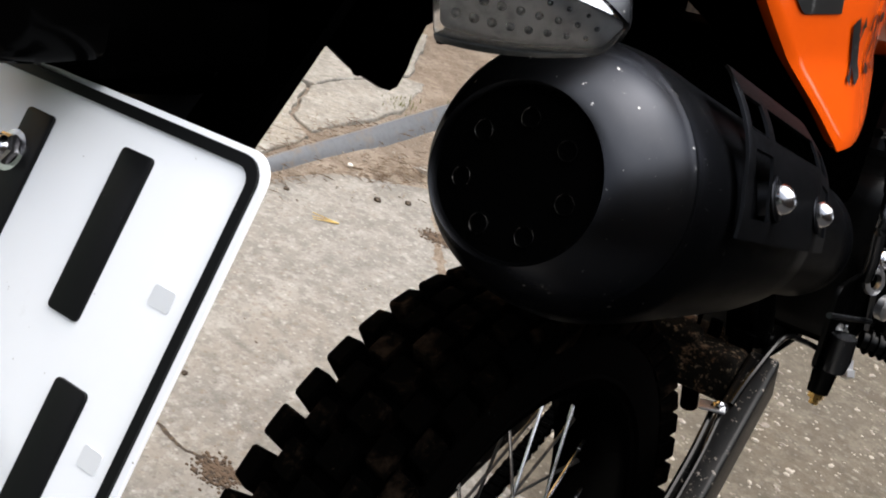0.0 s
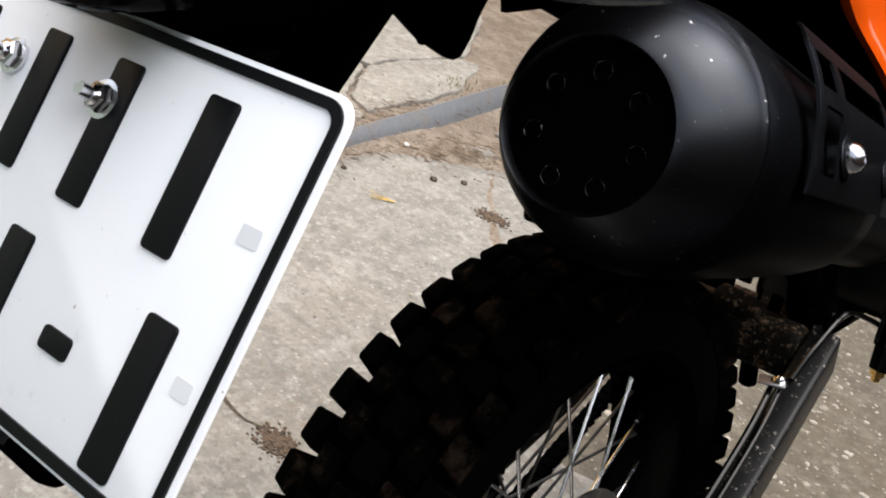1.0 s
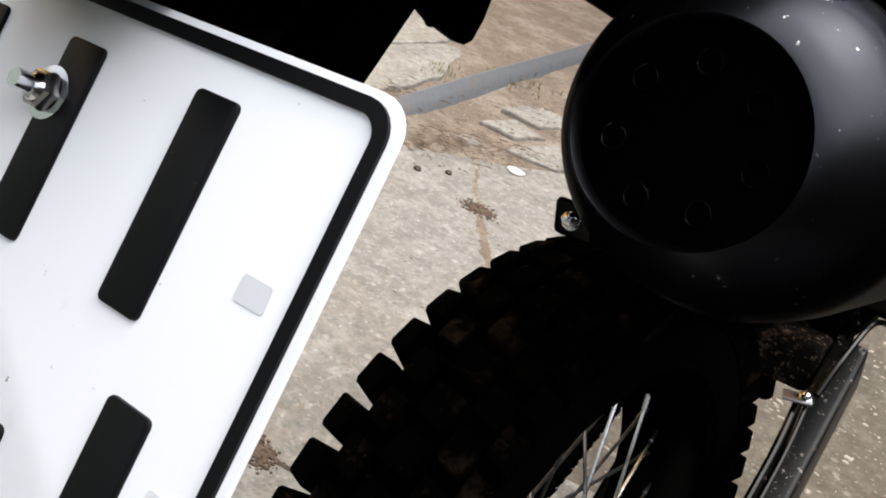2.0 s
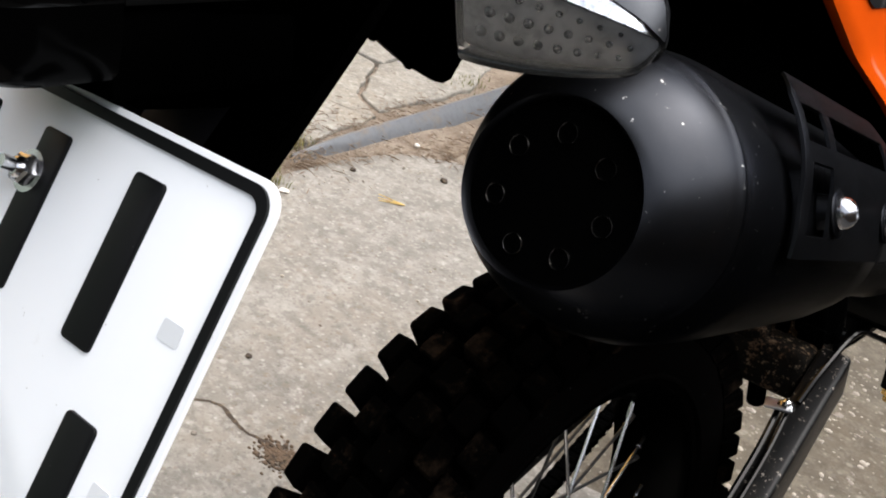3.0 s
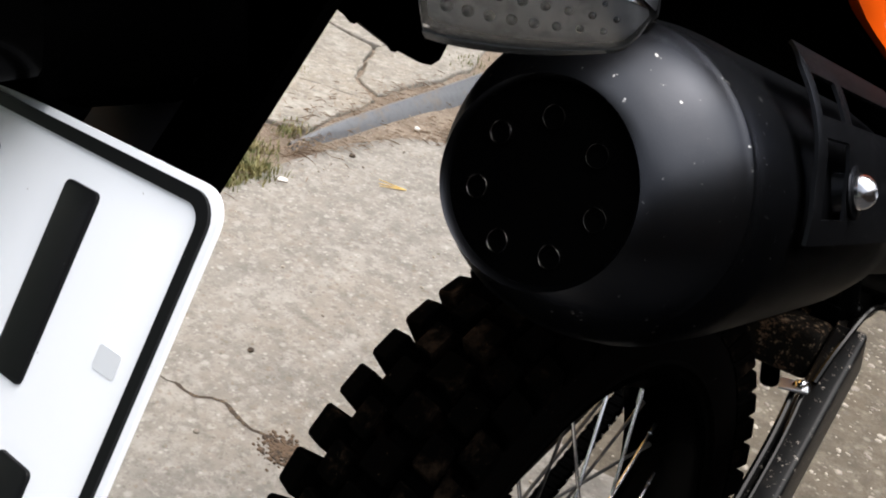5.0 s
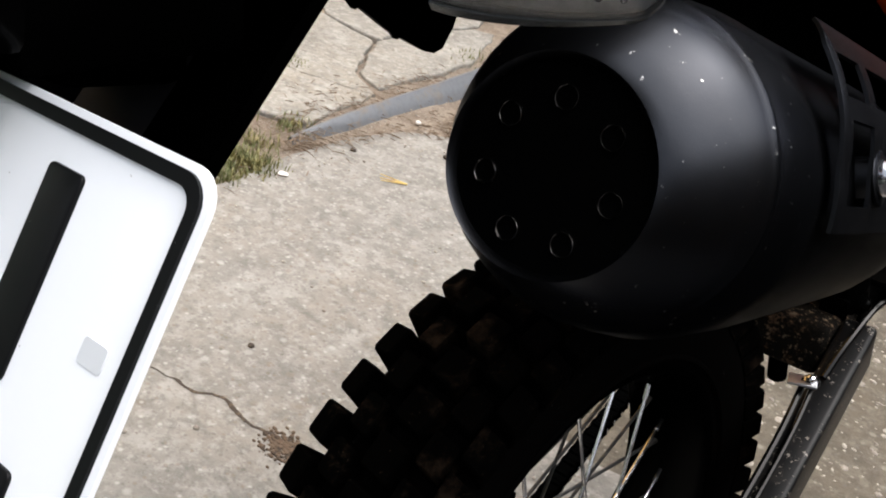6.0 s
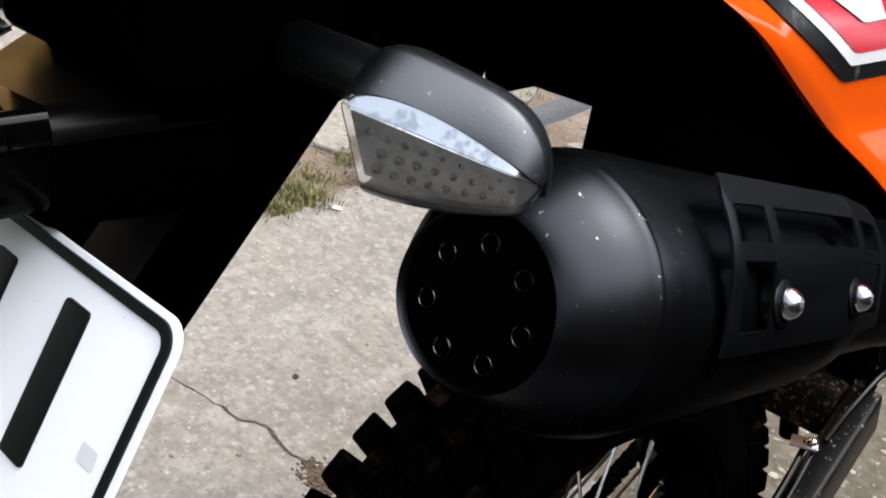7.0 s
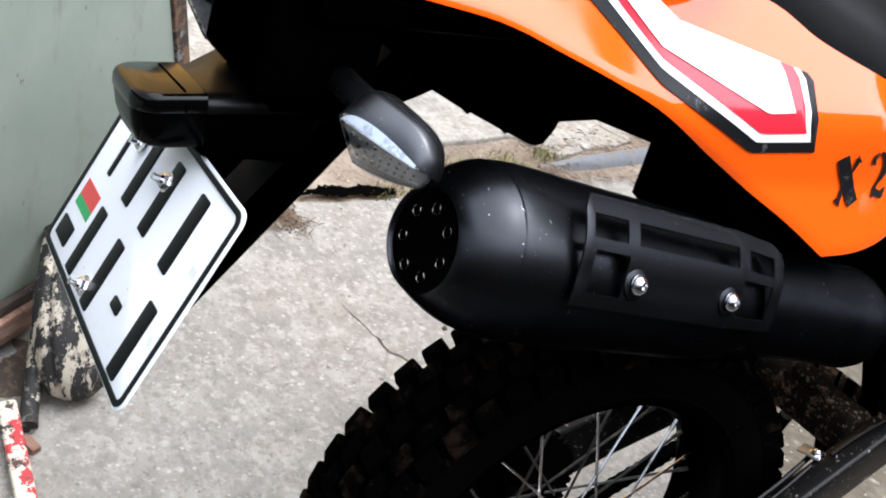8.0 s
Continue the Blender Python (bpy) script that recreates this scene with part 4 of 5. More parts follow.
def silencer():
    bm = bmesh.new()
    prof = [(0.020, 0.0), (0.020, 0.036), (0.003, 0.0365), (0.0, 0.0385), (0.002, 0.0412), (0.008, 0.0478), (0.016, 0.0550), (0.024, 0.0602), (0.030, 0.0626), (0.0331, 0.0635), (0.0340, 0.0641), (0.0356, 0.0643), (0.0366, 0.0641), (0.0375, 0.0643),
            (0.045, 0.0653), (0.054, 0.0660), (0.062, 0.0663), (0.075, 0.0662), (0.10, 0.0655), (0.26, 0.0632), (0.27, 0.0630), (0.315, 0.060), (0.340, 0.0535), (0.355, 0.0525), (0.365, 0.0524), (0.49, 0.0515), (0.530, 0.0520), (0.541, 0.0535), (0.549, 0.0520), (0.555, 0.040), (0.555, 0.0)]
    lathe(bm, MA, MD, prof, 72)
    # the end cone is fuller above and to the right than below and to the left
    plain = [(0.0, 0.0385), (0.003, 0.0410), (0.012, 0.0470), (0.026, 0.0545), (0.040, 0.0600), (0.062, 0.0642), (0.101, 0.0652)]
    side, upw = (Vector((1, 0, 0)) - MD * MD.x).normalized(), Vector((0, 0, 1))
    for v in bm.verts:
        d = v.co - MA
        s = d.dot(MD)
        out = d - MD * s
        if 0.001 < s < 0.0995 and out.length > 0.0395:
            full = 0.5 + 0.5 * (0.35 * out.dot(side) + 0.94 * out.dot(upw)) / out.length
            k = max(j for j in range(6) if plain[j][0] <= s)
            lean = plain[k][1] + (plain[k + 1][1] - plain[k][1]) * (s - plain[k][0]) / (plain[k + 1][0] - plain[k][0])
            v.co = MA + MD * s + out.normalized() * (lean + (out.length - lean) * full ** 1.5)
    for v in bm.verts:            # the outlet sits a little low and inward
        d = v.co - MA
        if d.dot(MD) < 0.0011 or (d - MD * d.dot(MD)).length < 0.0366 and d.dot(MD) < 0.03:
            v.co += OUTLET_OFF
    down = MD.cross(Vector((1, 0, 0))).normalized()
    down = down if down.z < 0 else -down
    for v in bm.verts:            # the shell is a little flatter underneath
        h = (v.co - MA).dot(down)
        if h > 0:
            v.co -= down * h * 0.08
    return bm


muffler = part("silencer", silencer(), MUFFLER, bike, "matt black exhaust silencer with dusty specks")
bm = bmesh.new()
lathe(bm, MA + OUTLET_OFF, MD, [(0.004, 0.0), (0.004, 0.0362), (0.010, 0.0362)], 48)
part("end_cap", bm, SOOT_AND_SHADE, muffler, "sooty black perforated end cap")
for k in range(7):
    a = 2 * math.pi * k / 7 + 0.62
    bm = bmesh.new()
    c = MA + OUTLET_OFF + MF @ Vector((0.0242 * math.cos(a), 0.0242 * math.sin(a), 0.0035))
    lathe(bm, c, -MD, [(-0.002, 0.0043), (0.0006, 0.0043), (0.0009, 0.0041), (0.0006, 0.0039), (-0.002, 0.0039)], 20)
    part("outlet_ring", bm, OUTLET, muffler)


def curved(s, ang, r):
    """A point on the silencer: along, degrees round from its right side upward, radius."""
    a = radians(ang)
    right = Vector((1, 0, 0)) - MD * MD.x
    right.normalize()
    upw = MD.cross(right) * -1
    if upw.z < 0:
        upw = -upw
    return MA + MD * s + right * (r * math.cos(a)) + upw * (r * math.sin(a))


def heat_shield():
    """A pressed shell over the silencer, standing off it at its upper edge, with slots left open."""
    s_edges = [0.080, 0.083, 0.087, 0.091, 0.098, 0.106, 0.114, 0.123, 0.127, 0.135, 0.143, 0.155, 0.170, 0.190, 0.210, 0.230, 0.245, 0.258, 0.263, 0.268, 0.274, 0.284, 0.294, 0.304, 0.314, 0.319, 0.325, 0.331]
    a_edges = [2, 5, 10, 14, 18, 22, 26, 30, 34, 37, 40, 43, 46, 49, 52, 54, 57, 60, 62]

    def hole(s, a):
        if 40 < a < 52:
            return 0.087 < s < 0.123 or 0.135 < s < 0.258 or 0.274 < s < 0.314
        if 10 < a < 34:
            return 0.091 < s < 0.127 or 0.268 < s < 0.314
        return False

    def lip(s, a):
        r = 0.0715 + 0.0105 * min(max((a - 20) / 38, 0), 1.05)
        if s < 0.081 or s > 0.329:
            r -= 0.0007
        if s > 0.26:
            r -= 0.006 * (s - 0.26) / 0.07
        return r

    def trim(s, a):
        """The free corners are cut round."""
        if a > 52:
            k = ((a - 52) / 10) ** 2
            s = max(s, 0.080 + 0.006 * k) if s < 0.1 else min(s, 0.331 - 0.016 * k)
        return s

    bm = bmesh.new()
    cells = [[not hole((s_edges[i] + s_edges[i + 1]) / 2, (a_edges[j] + a_edges[j + 1]) / 2) for j in range(len(a_edges) - 1)] for i in range(len(s_edges) - 1)]
    grid = {}

    def vert(i, j, layer):
        if (i, j, layer) not in grid:
            s, a = trim(s_edges[i], a_edges[j]), a_edges[j]
            grid[(i, j, layer)] = bm.verts.new(curved(s, a, lip(s, a) - 0.0015 * layer))
        return grid[(i, j, layer)]

    ni, nj = len(s_edges) - 1, len(a_edges) - 1

    def full(i, j):
        return 0 <= i < ni and 0 <= j < nj and cells[i][j]

    for i in range(ni):
        for j in range(nj):
            if not cells[i][j]:
                continue
            for layer in (0, 1):
                bm.faces.new((vert(i, j, layer), vert(i + 1, j, layer), vert(i + 1, j + 1, layer), vert(i, j + 1, layer)))
            for (di, dj), (p, q) in (((-1, 0), ((i, j), (i, j + 1))), ((1, 0), ((i + 1, j), (i + 1, j + 1))), ((0, -1), ((i, j), (i + 1, j))), ((0, 1), ((i, j + 1), (i + 1, j + 1)))):
                if not full(i + di, j + dj):
                    bm.faces.new((vert(*p, 0), vert(*q, 0), vert(*q, 1), vert(*p, 1)))
    return bm


shield = part("heat_shield", heat_shield(), SHIELD, muffler, "satin black slotted heat shield", 35)
for s_ in (0.139, 0.252):
    bm = bmesh.new()
    at = curved(s_, 19.5, 0.0712)
    out = (curved(s_, 19.5, 0.2) - at).normalized()
    dome_bolt(bm, at, out)
    part("shield_bolt", bm, BOLTSTEEL, shield, "bright domed bolt")
    bm = bmesh.new()
    lathe(bm, at, out, [(0, 0), (0, 0.0112), (0.0012, 0.0116), (0.0017, 0.0110), (0.0017, 0)], 28)
    part("shield_washer", bm, SHIELD, shield, "wide black washer")
    bm = bmesh.new()
    rod(bm, curved(s_, 19.5, 0.058), at, 0.009, 16)
    part("shield_spacer", bm, SHIELD, shield)
bm = bmesh.new()
box(bm, (0.062, -0.205, 0.703), (0.024, 0.004, 0.024), Euler((0.3, 0, 0.1)).to_matrix(), 0.003, 2)
tab = part("mount_tab", bm, FRAME, muffler)
bm = bmesh.new()
bolt(bm, (0.062, -0.207, 0.703), (0, -1, 0.3), 0.0048, 0.005, 0.006)
part("tab_bolt", bm, CHROME, tab, "small bright bolt")
bm = bmesh.new()
hose(bm, [MA + MD * 0.50, MA + MD * 0.56 + Vector((-0.02, 0, 0)), (0.13, 0.22, 0.66), (0.11, 0.30, 0.62), (0.10, 0.48, 0.60)], 0.026, 20)
part("exhaust_pipe", bm, FRAME, bike, "black exhaust pipe")

# ---- tail, fender and side panels ----
LOWER = [(-0.56, 0.985), (-0.50, 0.980), (-0.472, 0.977), (-0.43, 0.973), (-0.387, 0.967), (-0.338, 0.952), (-0.284, 0.934), (-0.234, 0.914), (-0.183, 0.886), (-0.127, 0.856), (-0.072, 0.828), (-0.027, 0.8019), (-0.022, 0.799), (-0.017, 0.7992), (0.04, 0.802), (0.08, 0.813), (0.115, 0.84)]
UPPER = [(-0.56, 1.01), (-0.45, 1.05), (-0.30, 1.055), (-0.20, 1.025), (-0.166, 1.012), (-0.135, 0.999), (-0.11, 0.991), (-0.072, 0.974), (0.01, 0.950), (0.06, 0.935), (0.115, 0.90)]


def along(table, y):
    """Height of an edge at a place, on a smooth line through the table's rows."""
    for k, ((y0, z0), (y1, z1)) in enumerate(zip(table, table[1:])):
        if y <= y1:
            before, after = table[max(k - 1, 0)], table[min(k + 2, len(table) - 1)]
            m0, m1 = (z1 - before[1]) / (y1 - before[0]) * (y1 - y0), (after[1] - z0) / (after[0] - y0) * (y1 - y0)
            t = (y - y0) / (y1 - y0)
            return z0 * (1 + 2 * t) * (1 - t) ** 2 + m0 * t * (1 - t) ** 2 + z1 * t * t * (3 - 2 * t) + m1 * t * t * (t - 1)
    return table[-1][1]


def slope_in(z):
    """How far the panel has leaned inward at a height: upright below, sloping above."""
    t = min(max((z - 0.895) / 0.045, 0), 1)
    return 0.55 * (0.045 * (t ** 3 - 0.5 * t ** 4) + max(0, z - 0.94))


def panel_x(y, z):
    """How far the side panel bulges out to the right."""
    return 0.206 - (slope_in(z) - slope_in(along(LOWER, y))) - 0.34 * max(0, y + 0.005) ** 1.35 - 0.5 * max(0, -0.36 - y) ** 1.5 + 0.014 * min(max((0.86 - z) / 0.06, 0), 1)


TAIL_MID = 0.067


def side_panel(mirror):
    bm = bmesh.new()
    nu, nv = 64, 24
    g = []
    for i in range(nu + 1):
        y = -0.56 + 0.675 * i / nu
        z0, z1 = along(LOWER, y) + (0.022 if mirror else 0.0), along(UPPER, y)
        col = []
        for j in range(-1, nv + 1):
            t = max(j, 0) / nv
            z = z0 + (z1 - z0) * t
            x = panel_x(y, z)
            if j == -1:
                x, z = x - 0.010, z + 0.003
            elif j == 0:
                x -= 0.0015
            if mirror:
                x = 2 * TAIL_MID - x + 0.40 * max(0, -0.28 - y)
            col.append(bm.verts.new((x, y, z)))
        g.append(col)
    for i in range(nu):
        for j in range(nv + 1):
            bm.faces.new((g[i][j], g[i + 1][j], g[i + 1][j + 1], g[i][j + 1]))
    return bm


panel = part("side_panel", side_panel(False), ORANGE, bike, "glossy orange plastic side panel", 60)
part("side_panel", side_panel(True), ORANGE, bike, "glossy orange plastic side panel", 60)


def on_panel(y, z, w):
    return Vector((panel_x(y, z) + 0.0006 + w, y, z))


def decal(poly, lift):
    """A thin sticker that follows the panel, cut in strips."""
    bm = bmesh.new()
    ys = sorted(p[0] for p in poly)
    y0, y1 = ys[0], ys[-1]
    n = 40
    cuts = []
    for k in range(n + 1):
        y = y0 + (y1 - y0) * min(max(k / n, 1e-4), 1 - 1e-4)
        zs = []
        for (a, b), (c, d) in zip(poly, poly[1:] + poly[:1]):
            if (a - y) * (c - y) < 0:
                zs.append(b + (d - b) * (y - a) / (c - a))
        cuts.append((y, min(zs), max(zs)))
    rows = [[bm.verts.new(on_panel(y, z0 + (z1 - z0) * j / 16, lift)) for j in range(17)] for y, z0, z1 in cuts]
    for p, q in zip(rows, rows[1:]):
        for j in range(16):
            bm.faces.new((p[j], q[j], q[j + 1], p[j + 1]))
    return bm


def nested(d):
    """The arrow-shaped sticker's outline, drawn in by d on its lower sides."""
    y_right = -0.067 - d * 1.15
    arm = d - 0.6 * max(0, d - 0.014)
    y_top = y_right - 0.015
    return [(-0.139 + 0.22 * d, 0.888 + d), (y_right, 0.890 + d), (y_top, 0.949 - 0.196 * (y_top + 0.082)), (-0.225, 0.977), (-0.262, 0.999), (-0.345, 1.030), (-0.345 + arm, 1.006 + arm), (-0.283, 0.964 + 1.24 * arm), (-0.243, 0.935 + 1.16 * arm)]


for d_, m_, nm in ((0.0, DECALBLACK, "black"), (0.009, DECALWHITE, "white"), (0.016, DECALRED, "red"), (0.032, DECALWHITE, "white")):
    part("sticker", decal(nested(d_), 0.0006 + d_ * 0.07), m_, panel, nm + " layer of an arrow-shaped sticker", 60)


def stencil(strokes, y0, z0, wide, high, lean):
    """One stencilled sign; each stroke runs through points (across, up, half width) of its cell."""
    bm = bmesh.new()
    for stroke in strokes:
        pts = [(Vector((u * wide, v * high)), h * wide) for u, v, h in stroke]
        fine = []
        for (p, h), (q, k) in zip(pts, pts[1:]):
            fine += [(p.lerp(q, i / 4), h + (k - h) * i / 4) for i in range(4)]
        fine.append(pts[-1])
        rows = []
        for i, (p, h) in enumerate(fine):
            d = fine[min(i + 1, len(fine) - 1)][0] - fine[max(i - 1, 0)][0]
            n = Vector((-d.y, d.x)).normalized() * h
            ends = [p + n, p - n]
            rows.append([bm.verts.new(on_panel(y0 + e.x + lean * e.y / high, z0 + e.y, 0.0009)) for e in ends])
        for p, q in zip(rows, rows[1:]):
            bm.faces.new((p[0], q[0], q[1], p[1]))
    return bm


SIGN_X = [[(0.22, 0.97, 0.25), (0.80, 0.03, 0.25)], [(0.93, 0.97, 0.15), (0.86, 0.93, 0.09), (0.66, 0.66, 0.03)], [(0.40, 0.40, 0.05), (0.20, 0.12, 0.07), (0.08, 0.03, 0.15)]]
SIGN_2 = [[(0.12, 0.72, 0.11), (0.16, 0.86, 0.08), (0.40, 0.97, 0.05)], [(0.52, 0.98, 0.06), (0.78, 0.88, 0.13), (0.86, 0.72, 0.16), (0.78, 0.54, 0.13), (0.50, 0.34, 0.07), (0.16, 0.14, 0.05)], [(0.06, 0.04, 0.05), (0.34, 0.12, 0.13), (0.62, 0.05, 0.12), (0.90, 0.20, 0.04)]]
SIGN_5 = [[(0.14, 0.92, 0.14), (0.88, 0.92, 0.14)], [(0.14, 0.80, 0.07), (0.12, 0.54, 0.05)], [(0.26, 0.55, 0.05), (0.55, 0.58, 0.09), (0.82, 0.44, 0.14), (0.88, 0.27, 0.16), (0.72, 0.09, 0.11), (0.48, 0.02, 0.05)], [(0.10, 0.18, 0.12), (0.24, 0.06, 0.10)]]
for strokes, y, z, wide, lean in ((SIGN_X, -0.022, 0.8445, 0.030, -0.014), (SIGN_2, 0.027, 0.849, 0.027, -0.021), (SIGN_5, 0.064, 0.850, 0.026, -0.022)):
    part("letter", stencil(strokes, y, z, wide, 0.043, lean), DECALBLACK, panel, "black stencilled lettering")

# the seat over the panel
bm = bmesh.new()
seat_rows = []
for i in range(25):
    y = -0.30 + 0.60 * i / 24
    zb = along(UPPER, min(y, 0.11)) + (0.0 if y < 0.11 else 0.0)
    row = []
    for j in range(13):
        a = math.pi * j / 12
        w = panel_x(min(y, 0.11), zb) - TAIL_MID - 0.003 + 0.004 * math.sin(a)
        row.append(bm.verts.new((TAIL_MID + w * math.cos(a), y, zb - 0.006 + 0.085 * math.sin(a) ** 0.7 if 0 < j < 12 else zb - 0.012)))
    seat_rows.append(row)
for p, q in zip(seat_rows, seat_rows[1:]):
    for j in range(12):
        bm.faces.new((p[j], p[j + 1], q[j + 1], q[j]))
bm.faces.new(seat_rows[0])
bm.faces.new(seat_rows[-1])
part("seat", bm, SEATVINYL, bike, "black vinyl seat", 50)
# the dark grip under the seat's edge
bm = bmesh.new()
hose(bm, [(0.165, -0.25, 1.06), (0.185, -0.225, 1.022), (0.187, -0.205, 1.016), (0.183, -0.18, 1.022), (0.165, -0.16, 1.05)], 0.010, 14)
part("grab_handle", bm, GLOSS, bike, "glossy black grab handle")

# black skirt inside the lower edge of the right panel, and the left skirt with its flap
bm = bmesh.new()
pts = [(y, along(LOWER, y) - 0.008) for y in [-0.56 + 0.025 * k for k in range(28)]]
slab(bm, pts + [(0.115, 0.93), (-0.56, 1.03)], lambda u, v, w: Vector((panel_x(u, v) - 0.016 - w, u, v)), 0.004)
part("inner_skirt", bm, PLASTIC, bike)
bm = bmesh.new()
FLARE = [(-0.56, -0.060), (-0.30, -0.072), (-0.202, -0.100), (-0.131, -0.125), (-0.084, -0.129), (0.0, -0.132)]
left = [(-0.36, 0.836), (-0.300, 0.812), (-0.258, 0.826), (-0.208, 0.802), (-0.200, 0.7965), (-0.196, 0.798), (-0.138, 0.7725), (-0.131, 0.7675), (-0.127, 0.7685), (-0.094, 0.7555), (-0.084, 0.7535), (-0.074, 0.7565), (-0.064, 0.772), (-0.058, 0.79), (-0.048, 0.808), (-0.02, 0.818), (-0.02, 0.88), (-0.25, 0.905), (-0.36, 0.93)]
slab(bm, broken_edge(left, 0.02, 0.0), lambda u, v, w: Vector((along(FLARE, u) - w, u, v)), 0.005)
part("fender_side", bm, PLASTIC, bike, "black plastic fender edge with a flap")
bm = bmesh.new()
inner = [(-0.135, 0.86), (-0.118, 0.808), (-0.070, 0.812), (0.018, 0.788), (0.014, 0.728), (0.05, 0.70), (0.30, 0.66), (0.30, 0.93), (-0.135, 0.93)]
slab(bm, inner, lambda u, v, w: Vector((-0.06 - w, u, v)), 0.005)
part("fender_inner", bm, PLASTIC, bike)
bm = bmesh.new()
cols = []
for i in range(31):
    y = -0.56 + 0.8 * i / 30
    zr = along(LOWER, min(y, 0.115)) + 0.012
    row = []
    for j in range(9):
        t = j / 8
        x0 = -0.062 + 0.40 * max(0, -0.28 - y)
        x = x0 + t * (0.19 - x0)
        row.append(bm.verts.new((x, y, max(zr - 0.004, 0.90) + 0.025 * math.sin(math.pi * t))))
    cols.append(row)
for p, q in zip(cols, cols[1:]):
    for j in range(8):
        bm.faces.new((p[j], q[j], q[j + 1], p[j + 1]))
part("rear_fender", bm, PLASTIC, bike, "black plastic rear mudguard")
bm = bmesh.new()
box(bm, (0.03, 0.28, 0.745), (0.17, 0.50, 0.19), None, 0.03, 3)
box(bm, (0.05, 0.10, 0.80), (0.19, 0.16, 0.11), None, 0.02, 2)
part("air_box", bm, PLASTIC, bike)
bm = bmesh.new()
rod(bm, (0.05, 0.20, 0.85), (0.03, 0.30, 0.60), 0.018, 16)
part("shock_absorber", bm, FRAME, bike)

# ---- plate holder, plate, lamp ----
HU = Vector((0, math.sin(radians(37.5)), math.cos(radians(37.5))))
HN = Vector((0, -HU.z, HU.y))
H0 = Vector((0.0, -0.516, 0.75))
bm = bmesh.new()
slab(bm, round_rect(-0.035, -0.115, 0.115, 0.20, 0.012), lambda u, v, w: H0 + Vector((u, 0, 0)) + HU * v - HN * w, 0.006)
holder = part("plate_holder", bm, PLASTIC, bike, "black plastic number plate holder")
# low added rib whose paler colour stands for a sheen on the holder
bm = bmesh.new()
rows = []
for k in range(13):
    t = k / 12
    u, w = 0.038 + 0.040 * t, 0.0030 * (1 - t ** 3)
    rows.append([bm.verts.new(H0 + Vector((u, 0, 0)) + HU * v + HN * w) for v in (-0.113, 0.198)])
for p, q in zip(rows, rows[1:]):
    bm.faces.new((p[0], q[0], q[1], p[1]))
bm.faces.new([r[0] for r in rows])
bm.faces.new([r[1] for r in rows])
part("holder_sheen", bm, HOLDERSHEEN, holder, "low rib with the plate holder's soft sheen put into its colour", 40)
PO = Vector((-0.0568, -0.6037, 0.6887))
PX, PU, PN = Vector((0.99988, 0.01462, -0.00556)), Vector((-0.00123, 0.42829, 0.90364)), Vector((0.01559, -0.90352, 0.42826))


def on_plate(u, v, w):
    return PO + PX * u + PU * v + PN * w


PW, PH = 0.252, 0.160
bm = bmesh.new()
slab(bm, round_rect(0.0, 0.0, PW - 0.0018, PH - 0.0022, 0.0105), lambda u, v, w: on_plate(u, v, w - 0.0016), 0.0016, 0.0006)
part("number_plate", bm, PLATE, holder, "white embossed number plate", 30)
bm = bmesh.new()
band(bm, round_rect(0.0007, 0.0018, PW - 0.0045, PH - 0.0045, 0.009), round_rect(0.0055, 0.0062, PW - 0.0085, PH - 0.0085, 0.006), on_plate, 0.0012)
part("plate_border", bm, PLATEBLACK, holder, "black raised border line")
for u0, v0, u1, v1 in ((0.040, 0.083, 0.047, 0.141), (0.085, 0.083, 0.101, 0.141), (0.133, 0.083, 0.149, 0.141), (0.187, 0.083, 0.203, 0.142),
                       (0.065, 0.009, 0.081, 0.066), (0.118, 0.009, 0.134, 0.066), (0.161, 0.033, 0.178, 0.042), (0.206, 0.008, 0.222, 0.066), (0.014, 0.014, 0.044, 0.032)):
    bm = bmesh.new()
    slab(bm, round_rect(u0, v0, u1, v1, 0.002, 3), on_plate, 0.0013, 0.0005)
    part("plate_bar", bm, PLATEBLACK, holder)
for u0, v0, u1, v1 in ((0.2270, 0.100, 0.2370, 0.107), (0.2295, 0.046, 0.2385, 0.053)):
    bm = bmesh.new()
    slab(bm, round_rect(u0, v0, u1, v1, 0.001, 2), on_plate, 0.0003)
    part("plate_mark", bm, MARK, holder, "faint grey mark")
for v0, v1, m_, nm in ((0.0525, 0.067, FLAGRED, "red"), (0.044, 0.0525, FLAGGREEN, "green")):
    bm = bmesh.new()
    slab(bm, [(0.016, v0), (0.054, v0), (0.054, v1), (0.016, v1)], on_plate, 0.0004)
    part("plate_flag", bm, m_, holder, nm + " band of a small flag")
for u, v in ((0.135, 0.1235), (0.112, 0.0190), (0.0706, 0.1242)):
    bm = bmesh.new()
    bolt(bm, on_plate(u, v, 0), PN, 0.0052, 0.0065, 0.008)
    rod(bm, on_plate(u, v, 0), on_plate(u, v, 0.013), 0.0028, 12)
    part("plate_bolt", bm, CHROME, holder, "bright zinc bolt and nut")


